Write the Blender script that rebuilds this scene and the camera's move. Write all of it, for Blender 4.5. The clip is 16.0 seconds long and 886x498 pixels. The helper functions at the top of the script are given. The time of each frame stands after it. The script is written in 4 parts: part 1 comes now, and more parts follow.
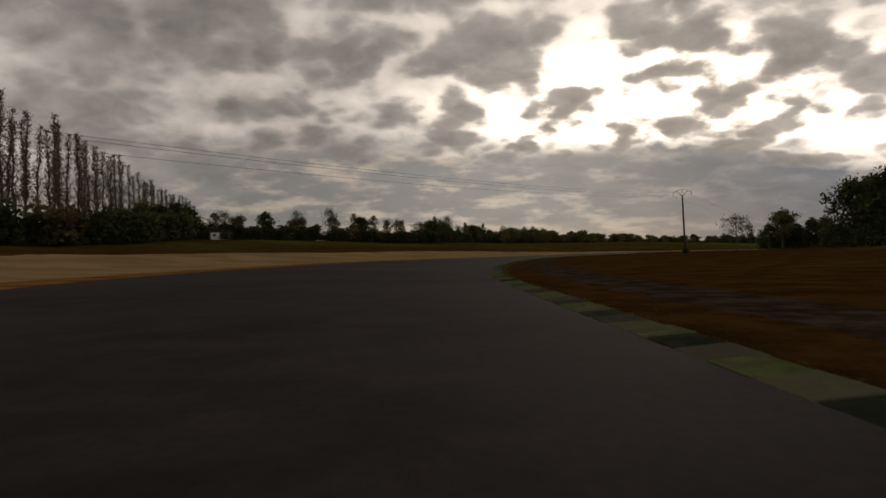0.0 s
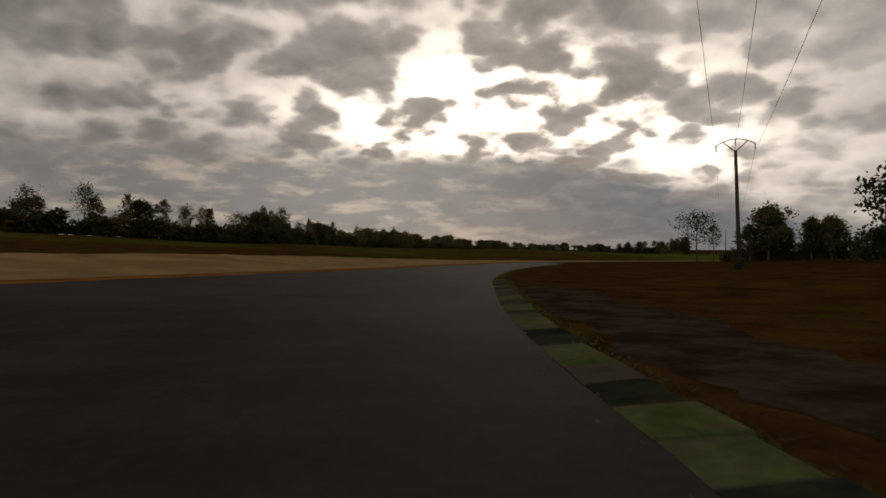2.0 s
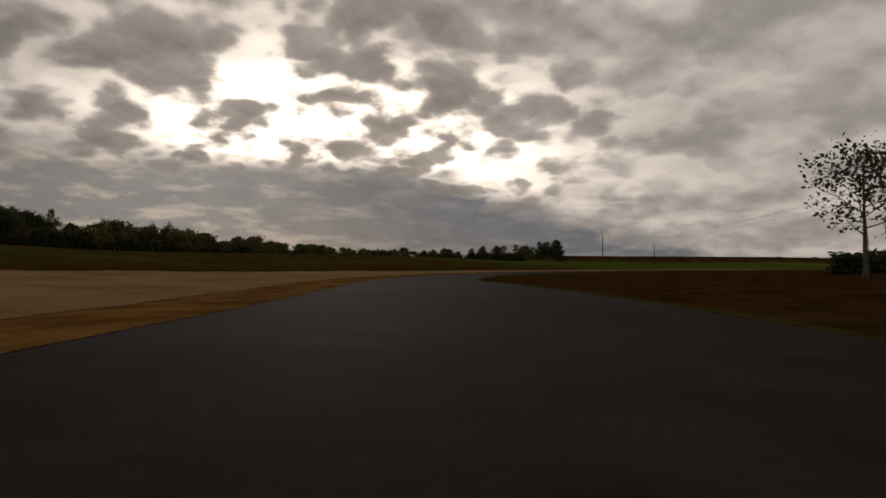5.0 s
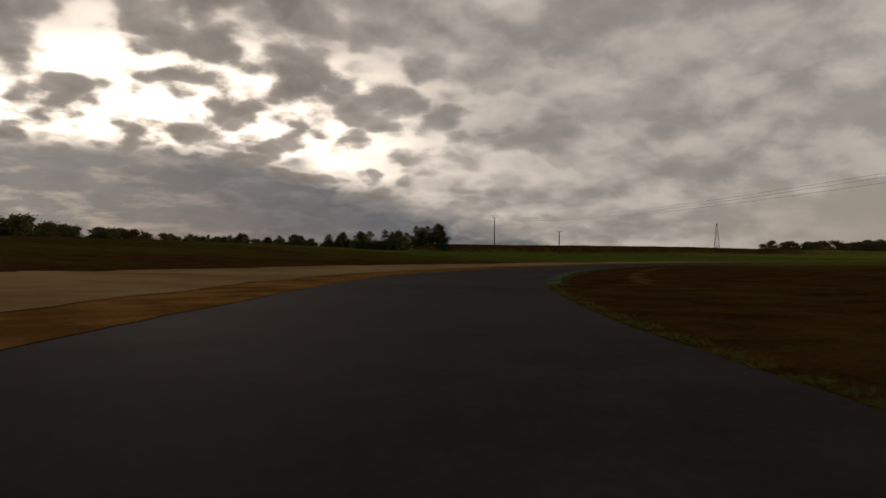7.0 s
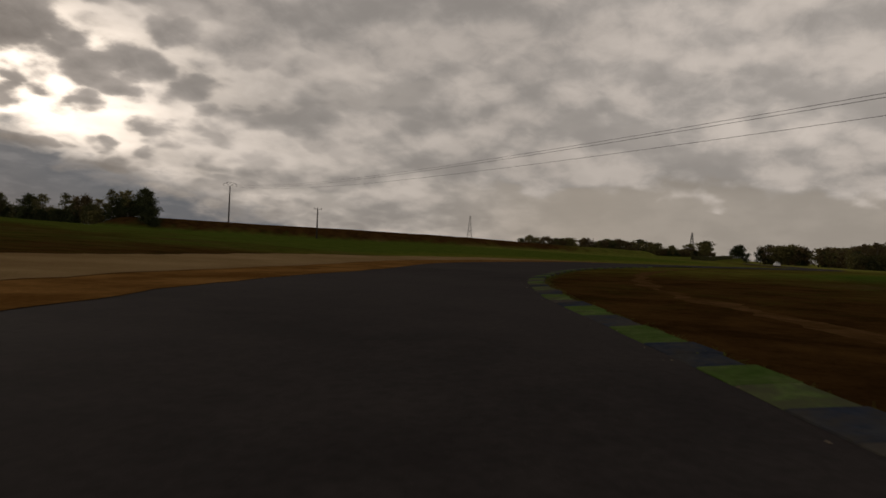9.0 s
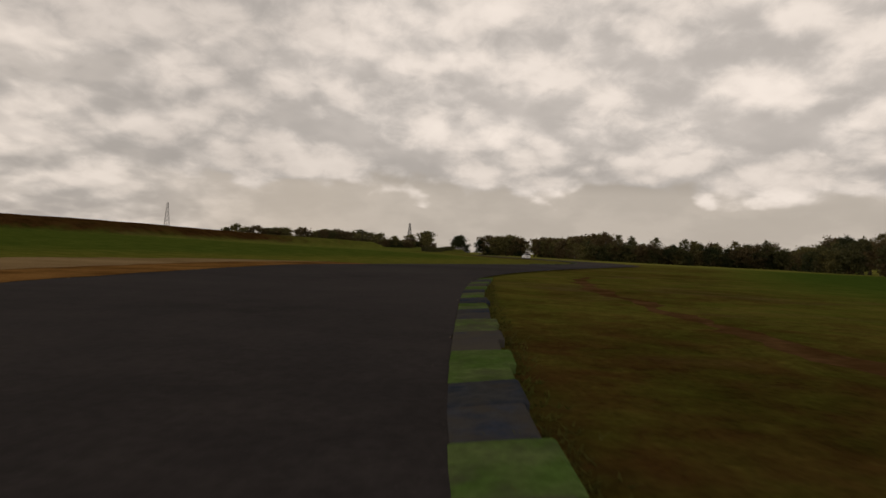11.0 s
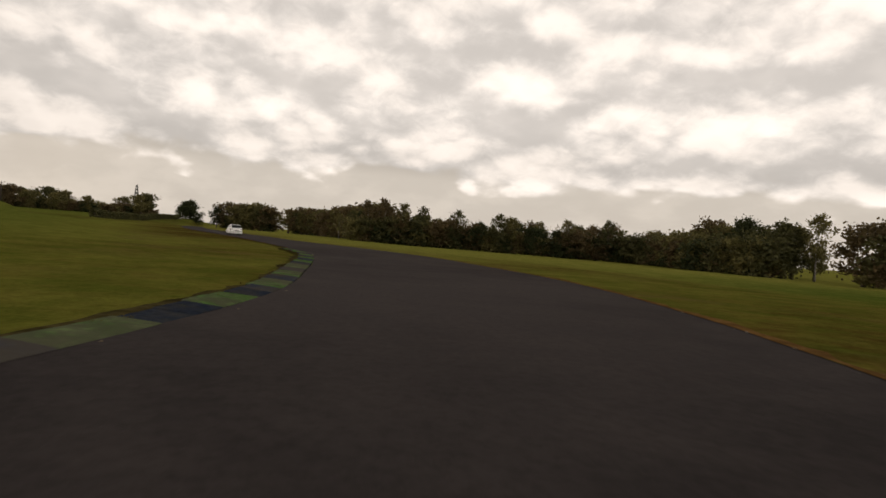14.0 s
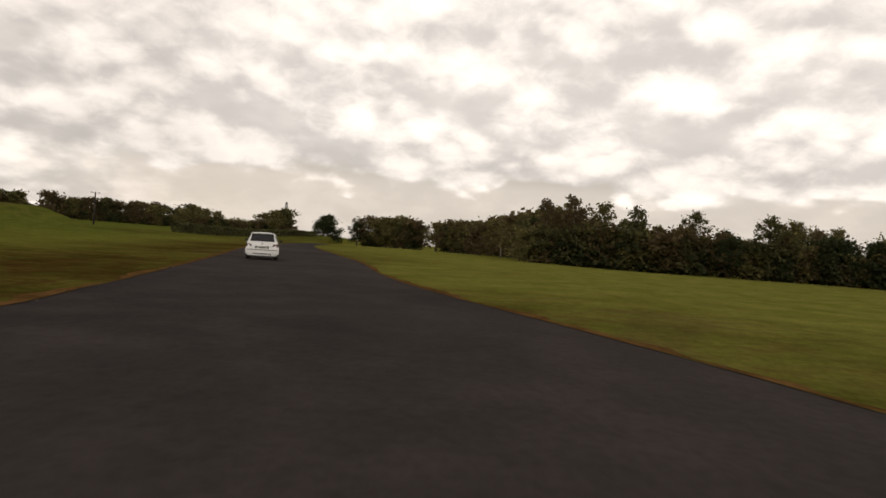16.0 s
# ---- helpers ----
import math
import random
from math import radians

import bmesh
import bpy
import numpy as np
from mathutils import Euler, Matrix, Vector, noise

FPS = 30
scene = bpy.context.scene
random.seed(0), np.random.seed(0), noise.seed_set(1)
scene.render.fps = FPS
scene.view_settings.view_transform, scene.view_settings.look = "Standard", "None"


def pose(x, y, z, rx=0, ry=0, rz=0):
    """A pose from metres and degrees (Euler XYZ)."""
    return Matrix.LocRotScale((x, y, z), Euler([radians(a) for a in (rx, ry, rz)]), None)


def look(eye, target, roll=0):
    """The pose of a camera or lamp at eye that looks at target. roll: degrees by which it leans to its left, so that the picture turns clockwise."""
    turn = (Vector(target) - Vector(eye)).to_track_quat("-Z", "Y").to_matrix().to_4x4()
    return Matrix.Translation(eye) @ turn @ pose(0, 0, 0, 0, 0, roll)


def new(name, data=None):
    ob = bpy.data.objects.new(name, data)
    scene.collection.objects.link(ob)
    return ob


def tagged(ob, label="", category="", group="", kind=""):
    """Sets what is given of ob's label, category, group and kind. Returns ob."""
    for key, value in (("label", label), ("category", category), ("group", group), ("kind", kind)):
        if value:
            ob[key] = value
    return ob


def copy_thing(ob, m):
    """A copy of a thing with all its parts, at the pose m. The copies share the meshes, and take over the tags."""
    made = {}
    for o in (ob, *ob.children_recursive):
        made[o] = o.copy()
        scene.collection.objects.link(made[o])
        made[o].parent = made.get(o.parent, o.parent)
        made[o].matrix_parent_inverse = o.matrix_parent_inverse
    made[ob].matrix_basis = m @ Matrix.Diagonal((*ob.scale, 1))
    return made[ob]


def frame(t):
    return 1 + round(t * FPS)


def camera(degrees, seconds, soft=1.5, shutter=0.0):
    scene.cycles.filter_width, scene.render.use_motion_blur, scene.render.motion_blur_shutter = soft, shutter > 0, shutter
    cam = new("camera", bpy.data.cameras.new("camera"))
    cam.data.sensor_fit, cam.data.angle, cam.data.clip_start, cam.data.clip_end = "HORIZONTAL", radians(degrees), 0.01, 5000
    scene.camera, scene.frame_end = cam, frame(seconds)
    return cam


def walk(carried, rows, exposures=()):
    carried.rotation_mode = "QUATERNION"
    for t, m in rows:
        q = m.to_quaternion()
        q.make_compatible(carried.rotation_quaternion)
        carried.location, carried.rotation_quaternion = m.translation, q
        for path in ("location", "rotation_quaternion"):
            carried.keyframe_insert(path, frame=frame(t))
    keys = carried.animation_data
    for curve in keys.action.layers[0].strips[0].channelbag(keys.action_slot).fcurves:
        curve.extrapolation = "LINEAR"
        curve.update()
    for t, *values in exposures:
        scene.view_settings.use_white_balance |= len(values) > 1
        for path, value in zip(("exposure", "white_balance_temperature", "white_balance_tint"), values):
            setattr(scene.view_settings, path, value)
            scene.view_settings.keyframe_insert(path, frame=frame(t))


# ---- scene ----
cam = camera(66.3, 16.0, soft=1.6, shutter=0.07)
WAY = [
    (0.0, pose(-0.356, 6.608, 1.25, 90.26, 0.98, -0.04)),
    (0.2, pose(-0.527, 14.207, 1.25, 90.26, 0.82, -1.16)),
    (0.4, pose(-0.574, 21.811, 1.25, 90.28, 0.66, -2.31)),
    (0.6, pose(-0.442, 29.413, 1.25, 90.33, 0.50, -3.51)),
    (0.8, pose(-0.112, 37.011, 1.25, 90.41, 0.36, -4.77)),
    (1.0, pose(0.416, 44.591, 1.25, 90.50, 0.26, -6.04)),
    (1.2, pose(1.127, 52.075, 1.25, 90.56, 0.23, -7.30)),
    (1.4, pose(1.986, 59.442, 1.25, 90.59, 0.21, -8.55)),
    (1.6, pose(2.956, 66.694, 1.25, 90.61, 0.14, -9.83)),
    (1.8, pose(4.012, 73.714, 1.25, 90.63, 0.01, -11.15)),
    (2.0, pose(5.163, 80.470, 1.25, 90.68, -0.14, -12.48)),
    (2.2, pose(6.423, 86.975, 1.25, 90.80, -0.28, -13.79)),
    (2.4, pose(7.766, 93.264, 1.25, 90.94, -0.41, -15.11)),
    (2.6, pose(9.158, 99.384, 1.25, 91.04, -0.50, -16.45)),
    (2.8, pose(10.582, 105.390, 1.25, 91.09, -0.55, -17.79)),
    (3.0, pose(12.040, 111.342, 1.25, 91.09, -0.55, -19.05)),
    (3.2, pose(13.546, 117.289, 1.25, 91.04, -0.51, -20.20)),
    (3.4, pose(15.168, 123.214, 1.25, 90.98, -0.45, -21.28)),
    (3.6, pose(16.988, 129.083, 1.25, 90.91, -0.39, -22.37)),
    (3.8, pose(19.018, 134.919, 1.25, 90.88, -0.36, -23.53)),
    (4.0, pose(21.177, 140.808, 1.25, 90.97, -0.40, -24.80)),
    (4.2, pose(23.377, 146.840, 1.25, 91.20, -0.50, -26.17)),
    (4.4, pose(25.601, 153.045, 1.25, 91.45, -0.55, -27.28)),
    (4.6, pose(27.900, 159.416, 1.25, 91.57, -0.43, -27.68)),
    (4.8, pose(30.309, 165.924, 1.25, 91.51, -0.17, -27.50)),
    (5.0, pose(32.831, 172.533, 1.25, 91.39, 0.02, -27.33)),
    (5.2, pose(35.462, 179.203, 1.25, 91.29, -0.01, -27.70)),
    (5.4, pose(38.204, 185.888, 1.25, 91.19, -0.17, -28.70)),
    (5.6, pose(41.066, 192.535, 1.25, 91.08, -0.33, -30.33)),
    (5.8, pose(44.050, 199.093, 1.25, 90.95, -0.41, -32.28)),
    (6.0, pose(47.161, 205.512, 1.25, 90.86, -0.43, -34.03)),
    (6.2, pose(50.409, 211.737, 1.25, 90.85, -0.40, -35.18)),
    (6.4, pose(53.816, 217.713, 1.25, 90.87, -0.33, -36.02)),
    (6.6, pose(57.398, 223.392, 1.25, 90.84, -0.24, -36.99)),
    (6.8, pose(61.106, 228.781, 1.25, 90.73, -0.15, -38.28)),
    (7.0, pose(64.846, 233.950, 1.25, 90.60, -0.08, -39.84)),
    (7.2, pose(68.576, 238.957, 1.25, 90.45, -0.08, -41.59)),
    (7.4, pose(72.370, 243.763, 1.25, 90.29, -0.14, -43.49)),
    (7.6, pose(76.325, 248.277, 1.25, 90.14, -0.24, -45.46)),
    (7.8, pose(80.459, 252.478, 1.25, 90.01, -0.41, -47.51)),
    (8.0, pose(84.757, 256.399, 1.25, 89.94, -0.74, -49.64)),
    (8.2, pose(89.205, 260.077, 1.25, 89.98, -1.24, -51.87)),
    (8.4, pose(93.768, 263.521, 1.25, 90.04, -1.80, -54.12)),
    (8.6, pose(98.394, 266.730, 1.25, 90.06, -2.26, -56.30)),
    (8.8, pose(103.069, 269.724, 1.25, 90.00, -2.53, -58.43)),
    (9.0, pose(107.804, 272.581, 1.25, 89.88, -2.55, -60.64)),
    (9.2, pose(112.612, 275.357, 1.25, 89.73, -2.34, -63.11)),
    (9.4, pose(117.496, 277.985, 1.25, 89.63, -2.09, -65.81)),
    (9.6, pose(122.464, 280.346, 1.25, 89.67, -2.05, -68.72)),
    (9.8, pose(127.527, 282.396, 1.25, 89.83, -2.25, -71.72)),
    (10.0, pose(132.697, 284.176, 1.25, 89.98, -2.53, -74.60)),
    (10.2, pose(137.987, 285.730, 1.25, 90.00, -2.74, -77.16)),
    (10.4, pose(143.402, 287.080, 1.25, 89.97, -2.82, -79.36)),
    (10.6, pose(148.941, 288.248, 1.25, 89.98, -2.77, -81.17)),
    (10.8, pose(154.607, 289.258, 1.25, 90.06, -2.57, -82.75)),
    (11.0, pose(160.390, 290.139, 1.25, 90.16, -2.23, -84.39)),
    (11.2, pose(166.284, 290.915, 1.25, 90.22, -1.80, -86.31)),
    (11.4, pose(172.286, 291.559, 1.25, 90.23, -1.48, -88.53)),
    (11.6, pose(178.400, 292.026, 1.25, 90.19, -1.53, -90.97)),
    (11.8, pose(184.623, 292.219, 1.25, 90.12, -1.90, -93.49)),
    (12.0, pose(190.946, 292.009, 1.25, 90.08, -2.27, -95.88)),
    (12.2, pose(197.358, 291.323, 1.25, 90.08, -2.42, -97.97)),
    (12.4, pose(203.817, 290.281, 1.25, 90.06, -2.49, -99.80)),
    (12.6, pose(210.273, 289.053, 1.25, 89.92, -2.69, -101.40)),
    (12.8, pose(216.670, 287.748, 1.25, 89.68, -3.03, -102.75)),
    (13.0, pose(222.956, 286.416, 1.25, 89.45, -3.31, -103.77)),
    (13.2, pose(229.081, 285.092, 1.25, 89.31, -3.39, -104.37)),
    (13.4, pose(235.037, 283.761, 1.25, 89.27, -3.44, -104.61)),
    (13.6, pose(240.819, 282.394, 1.25, 89.27, -3.65, -104.57)),
    (13.8, pose(246.478, 281.052, 1.25, 89.30, -4.03, -104.27)),
    (14.0, pose(252.102, 279.907, 1.25, 89.33, -4.28, -103.67)),
    (14.2, pose(257.750, 279.072, 1.25, 89.37, -4.23, -102.73)),
    (14.4, pose(263.439, 278.436, 1.25, 89.39, -4.04, -101.59)),
    (14.6, pose(269.184, 277.833, 1.25, 89.41, -3.95, -100.36)),
    (14.8, pose(274.984, 277.233, 1.25, 89.44, -4.00, -99.11)),
    (15.0, pose(280.828, 276.722, 1.25, 89.50, -4.08, -97.84)),
    (15.2, pose(286.704, 276.379, 1.25, 89.62, -4.06, -96.53)),
    (15.4, pose(292.620, 276.216, 1.25, 89.74, -3.98, -95.16)),
    (15.6, pose(298.590, 276.221, 1.25, 89.82, -3.90, -93.73)),
    (15.8, pose(304.613, 276.361, 1.25, 89.84, -3.83, -92.28)),
    (16.0, pose(310.668, 276.579, 1.25, 89.83, -3.76, -90.81)),
]
STOPS = [(0.0, 0.0, 7250, 14), (2.0, -0.08, 7250, 14), (4.0, -0.18, 7250, 15), (7.0, -0.34, 7250, 15), (9.2, -0.34, 7250, 15), (11.3, 0.42, 7250, 15), (14.0, 0.72, 7150, 14), (16.0, 0.86, 7100, 14)]
walk(cam, WAY, STOPS)

# ---- world and sun ----
SUN_AZ, SUN_EL = radians(18.0), radians(11.5)   # clockwise from +y, and above the horizon
SUN_WAY = Vector((math.sin(SUN_AZ) * math.cos(SUN_EL), math.cos(SUN_AZ) * math.cos(SUN_EL), math.sin(SUN_EL)))


class Nodes:
    """Short hand for building node trees."""

    def __init__(self, tree):
        self.t = tree

    def add(self, kind, **sets):
        n = self.t.nodes.new(kind)
        for k, v in sets.items():
            if k == "operation":
                n.operation = v
            elif k == "blend_type":
                n.blend_type = v
            elif k == "data_type":
                n.data_type = v
        return n

    def link(self, a, b):
        self.t.links.new(a, b)

    def put(self, socket, value):
        if isinstance(value, bpy.types.NodeSocket):
            self.link(value, socket)
        else:
            socket.default_value = value

    def math(self, op, a, b=0.0, c=0.0):
        n = self.add("ShaderNodeMath", operation=op)
        for s, v in zip(n.inputs, (a, b, c)):
            self.put(s, v)
        return n.outputs[0]

    def vec(self, op, a, b=(0, 0, 0), out=0):
        n = self.add("ShaderNodeVectorMath", operation=op)
        self.put(n.inputs[0], a)
        if op != "SCALE":
            self.put(n.inputs[1], b)
        else:
            self.put(n.inputs[3], b)
        return n.outputs[out]

    def noise(self, vector, scale, detail=4.0, rough=0.55, warp=0.0):
        n = self.add("ShaderNodeTexNoise")
        if vector is not None:
            self.link(vector, n.inputs["Vector"])
        n.inputs["Scale"].default_value = scale
        n.inputs["Detail"].default_value = detail
        n.inputs["Roughness"].default_value = rough
        n.inputs["Distortion"].default_value = warp
        return n.outputs["Fac"]

    def cells(self, vector, scale, soft):
        """Distance to the nearest of scattered points: low in the heart of a cell."""
        n = self.add("ShaderNodeTexVoronoi")
        n.voronoi_dimensions, n.feature = "2D", "SMOOTH_F1"
        self.link(vector, n.inputs["Vector"])
        n.inputs["Scale"].default_value = scale
        n.inputs["Smoothness"].default_value = soft
        return n.outputs["Distance"]

    def puffs(self, vector, scale, detail=7.0):
        """Heaped cloud: bent rounded cells over drifting noise, about 0.5 on average."""
        n = self.add("ShaderNodeTexNoise")
        self.link(vector, n.inputs["Vector"])
        n.inputs["Scale"].default_value = scale * 0.9
        n.inputs["Detail"].default_value = 4.0
        bent = self.vec("ADD", vector, self.vec("SCALE", self.vec("SUBTRACT", n.outputs["Color"], (0.5, 0.5, 0.5)), 0.95 / scale))
        big = self.math("MULTIPLY", self.math("SUBTRACT", 0.40, self.cells(bent, scale, 0.35)), 0.42)
        small = self.math("MULTIPLY", self.math("SUBTRACT", 0.40, self.cells(bent, scale * 2.3, 0.25)), 0.20)
        drift = self.math("MULTIPLY", self.noise(vector, scale * 0.8, detail, 0.5), 0.75)
        return self.math("ADD", self.math("ADD", big, small), self.math("ADD", drift, 0.125))

    def span(self, value, a, b, c=0.0, d=1.0):
        n = self.add("ShaderNodeMapRange")
        n.interpolation_type = "SMOOTHSTEP"
        for s, v in zip(n.inputs, (value, a, b, c, d)):
            self.put(s, v)
        return n.outputs[0]

    def mix(self, fac, a, b, blend="MIX"):
        n = self.add("ShaderNodeMix", data_type="RGBA", blend_type=blend)
        self.put(n.inputs[0], fac)
        for s, v in ((n.inputs[6], a), (n.inputs[7], b)):
            self.put(s, (*v, 1.0) if isinstance(v, tuple) and len(v) == 3 else v)
        return n.outputs[2]


def make_world():
    w = bpy.data.worlds.new("overcast_sky")
    scene.world = w
    w.use_nodes = True
    t = w.node_tree
    t.nodes.clear()
    g = Nodes(t)
    way = g.add("ShaderNodeTexCoord").outputs["Generated"]
    sep = g.add("ShaderNodeSeparateXYZ")
    g.link(way, sep.inputs[0])
    z = g.math("MAXIMUM", sep.outputs[2], 0.0)
    # the cloud layer as a flat sheet overhead, seen in perspective
    def sheet_at(rise):
        flat = g.add("ShaderNodeCombineXYZ")
        lift = g.math("ADD", z, rise)
        g.link(g.math("DIVIDE", sep.outputs[0], lift), flat.inputs[0])
        g.link(g.math("DIVIDE", sep.outputs[1], lift), flat.inputs[1])
        return flat.outputs[0]

    sheet = sheet_at(0.22)
    big = g.noise(sheet, 1.5, 3.0, 0.5, 0.1)
    lump = g.puffs(sheet_at(0.36), 6.5)
    # away from the sun: the same heaps a little higher up tell which tops catch the light
    round_sheet = sheet_at(0.42)
    heap = g.puffs(round_sheet, 5.0)
    crest = g.math("SUBTRACT", heap, g.puffs(sheet_at(0.455), 5.0, 4.0))
    frill = g.math("SUBTRACT", g.noise(round_sheet, 15.0, 9.0, 0.64, 0.4), 0.5)
    dens = g.math("ADD", g.math("MULTIPLY", big, 0.34), g.math("MULTIPLY", lump, 0.66))
    dens = g.math("ADD", dens, g.math("MULTIPLY", frill, 0.15))
    dens = g.math("ADD", dens, g.span(z, 0.19, 0.29, 0.0, 0.045))
    # light of the hidden sun through the sheet
    dot = g.math("MAXIMUM", g.vec("DOT_PRODUCT", way, tuple(SUN_WAY), out=1), 0.0)
    mid = g.math("POWER", dot, 9.0)
    away = g.vec("MULTIPLY", g.vec("SUBTRACT", way, tuple(SUN_WAY)), (1.0, 1.0, 3.0))
    far = g.vec("LENGTH", away, out=1)
    near = g.span(g.math("ADD", far, g.math("MULTIPLY", g.math("SUBTRACT", big, 0.5), 0.35)), 0.42, 0.08)
    ramp = g.add("ShaderNodeValToRGB")
    ramp.color_ramp.interpolation = "B_SPLINE"
    for pos, v in ((0.38, 0.72), (0.46, 0.55), (0.52, 0.41), (0.60, 0.28)):
        e = ramp.color_ramp.elements.new(pos)
        e.color = (v, v * (0.985 - 0.03 * v), v * (0.985 - 0.08 * v), 1)
    ramp.color_ramp.elements.remove(ramp.color_ramp.elements[0])
    ramp.color_ramp.elements.remove(ramp.color_ramp.elements[-1])
    g.link(dens, ramp.inputs[0])
    cloud = g.mix(mid, ramp.outputs[0], g.vec("MULTIPLY", ramp.outputs[0], (0.98, 0.96, 0.94)))
    # a thinner, more even sheet away from the sun
    az = g.math("ARCTAN2", sep.outputs[0], sep.outputs[1])
    calm = g.math("MAXIMUM", g.span(dot, 0.84, 0.40, 0.0, 0.85), g.span(az, radians(24), radians(56), 0.0, 0.88))
    # unseen western sky brightened to light the surfaces that face it
    west = g.span(g.vec("DOT_PRODUCT", way, (-0.94, -0.34, 0.0), out=1), -0.2, 0.9, 1.0, 2.0)
    tone = g.math("ADD", g.math("MULTIPLY", g.math("SUBTRACT", big, 0.5), -0.25), g.math("ADD", g.math("MULTIPLY", g.math("SUBTRACT", heap, 0.5), 0.46), g.math("MULTIPLY", crest, 0.58)))
    tone = g.math("ADD", tone, g.math("MULTIPLY", frill, 0.42))
    tone = g.span(tone, -0.19, 0.21, 0.41, 0.675)
    lit = g.vec("SCALE", g.mix(g.span(tone, 0.42, 0.66), (0.965, 0.955, 0.935), (1.0, 0.966, 0.925)), g.math("MULTIPLY", west, tone))
    lit = g.vec("SCALE", lit, g.math("SUBTRACT", 1.0, g.math("MULTIPLY", g.span(az, radians(30), radians(50)), g.span(az, radians(82), radians(64), 0.0, 0.20))))
    cloud = g.mix(calm, cloud, lit)
    # the thick hearts of the clouds vary too
    cloud = g.vec("SCALE", cloud, g.math("ADD", 1.0, g.math("MULTIPLY", g.math("ADD", frill, g.math("MULTIPLY", crest, 0.8)), g.math("MULTIPLY", g.math("SUBTRACT", 1.0, calm), 0.9))))
    gap = g.span(dens, 0.545, 0.425)
    # the heavier blue-grey bank low under the sun, whose top slants down to the east
    streak = g.noise(sheet, 3.4, 6.0, 0.6, 0.1)
    top = g.span(az, radians(16), radians(58), 0.145, -0.005)
    rough = g.math("ADD", g.math("MULTIPLY", g.math("SUBTRACT", lump, 0.5), 0.09), g.math("MULTIPLY", frill, 0.03))
    bank = g.math("MULTIPLY", g.span(g.math("ADD", g.math("SUBTRACT", z, top), rough), 0.022, -0.022), g.span(dot, 0.60, 0.85))
    west_bank = g.span(az, radians(28), radians(0))
    grey = g.mix(west_bank, (0.112, 0.138, 0.172), (0.270, 0.282, 0.290))
    slit = g.mix(west_bank, (0.168, 0.192, 0.225), (0.58, 0.53, 0.47))
    cloud = g.mix(g.math("MULTIPLY", bank, 0.96), cloud, g.mix(g.span(streak, 0.46, 0.66), grey, slit))
    # a pale warm slit over the horizon below it
    rim = g.math("MULTIPLY", g.math("MULTIPLY", g.span(z, 0.050, 0.018), west_bank), g.span(streak, 0.36, 0.58, 0.25, 0.8))
    cloud = g.mix(rim, cloud, (0.58, 0.50, 0.40))
    clear = g.math("MULTIPLY", g.span(g.math("ADD", z, g.math("MULTIPLY", g.math("SUBTRACT", heap, 0.5), 0.10)), 0.100, 0.080), g.span(dot, 0.80, 0.55))
    cloud = g.mix(g.math("MULTIPLY", clear, 0.85), cloud, g.mix(g.span(az, radians(55), radians(85)), (0.42, 0.385, 0.335), (0.355, 0.338, 0.308)))
    # darker flat bases over the clear strip
    base = g.math("MULTIPLY", g.math("MULTIPLY", g.span(z, 0.085, 0.105), g.span(z, 0.175, 0.115)), g.span(az, radians(55), radians(80)))
    cloud = g.vec("SCALE", cloud, g.math("SUBTRACT", 1.0, g.math("MULTIPLY", base, 0.14)))
    sky = g.add("ShaderNodeTexSky")
    sky.sky_type = "NISHITA"
    sky.sun_disc = False
    sky.sun_elevation, sky.sun_rotation = SUN_EL, SUN_AZ
    cloud = g.mix(0.02, cloud, g.vec("SCALE", sky.outputs[0], 0.06))
    glow = g.math("ADD", g.math("MULTIPLY", g.math("MULTIPLY", gap, near), 1.45), g.math("MULTIPLY", g.math("MULTIPLY", gap, mid), 0.30))
    glow = g.math("MULTIPLY", glow, g.math("SUBTRACT", 1.0, g.math("MULTIPLY", bank, 0.97)))
    total = g.vec("ADD", cloud, g.vec("SCALE", (1.0, 0.93, 0.82), glow))
    # the unseen sky overhead is darkened to cut the light on the ground
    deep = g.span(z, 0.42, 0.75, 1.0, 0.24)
    # and the layer is heavier in the north-west
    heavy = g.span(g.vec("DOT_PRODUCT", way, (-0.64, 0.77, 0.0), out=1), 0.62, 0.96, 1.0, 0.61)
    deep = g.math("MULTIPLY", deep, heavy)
    below = g.span(sep.outputs[2], -0.02, 0.0, 0.3, 1.0)
    bg = g.add("ShaderNodeBackground")
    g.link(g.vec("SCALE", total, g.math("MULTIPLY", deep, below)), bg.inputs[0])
    bg.inputs[1].default_value = 1.0
    out = g.add("ShaderNodeOutputWorld")
    g.link(bg.outputs[0], out.inputs[0])


make_world()
sun = bpy.data.lights.new("sun", "SUN")
sun.energy, sun.angle, sun.color = 0.4, radians(12), (1.0, 0.93, 0.82)
new("sun", sun).matrix_world = look((0, 0, 60), tuple(Vector((0, 0, 60)) - SUN_WAY))

# ---- materials ----
MATS = {}


def material(name, rough=0.8, metal=0.0, spec=0.5):
    m = bpy.data.materials.new(name)
    m.use_nodes = True
    g = Nodes(m.node_tree)
    b = next(n for n in m.node_tree.nodes if n.type == "BSDF_PRINCIPLED")
    b.inputs["Roughness"].default_value = rough
    b.inputs["Metallic"].default_value = metal
    b.inputs["Specular IOR Level"].default_value = spec
    MATS[name] = m
    return m, g, b


def where(g):
    return g.add("ShaderNodeNewGeometry").outputs["Position"]


def bump(g, b, height, strength, dist):
    n = g.add("ShaderNodeBump")
    n.inputs["Strength"].default_value = strength
    n.inputs["Distance"].default_value = dist
    g.link(height, n.inputs["Height"])
    g.link(n.outputs[0], b.inputs["Normal"])


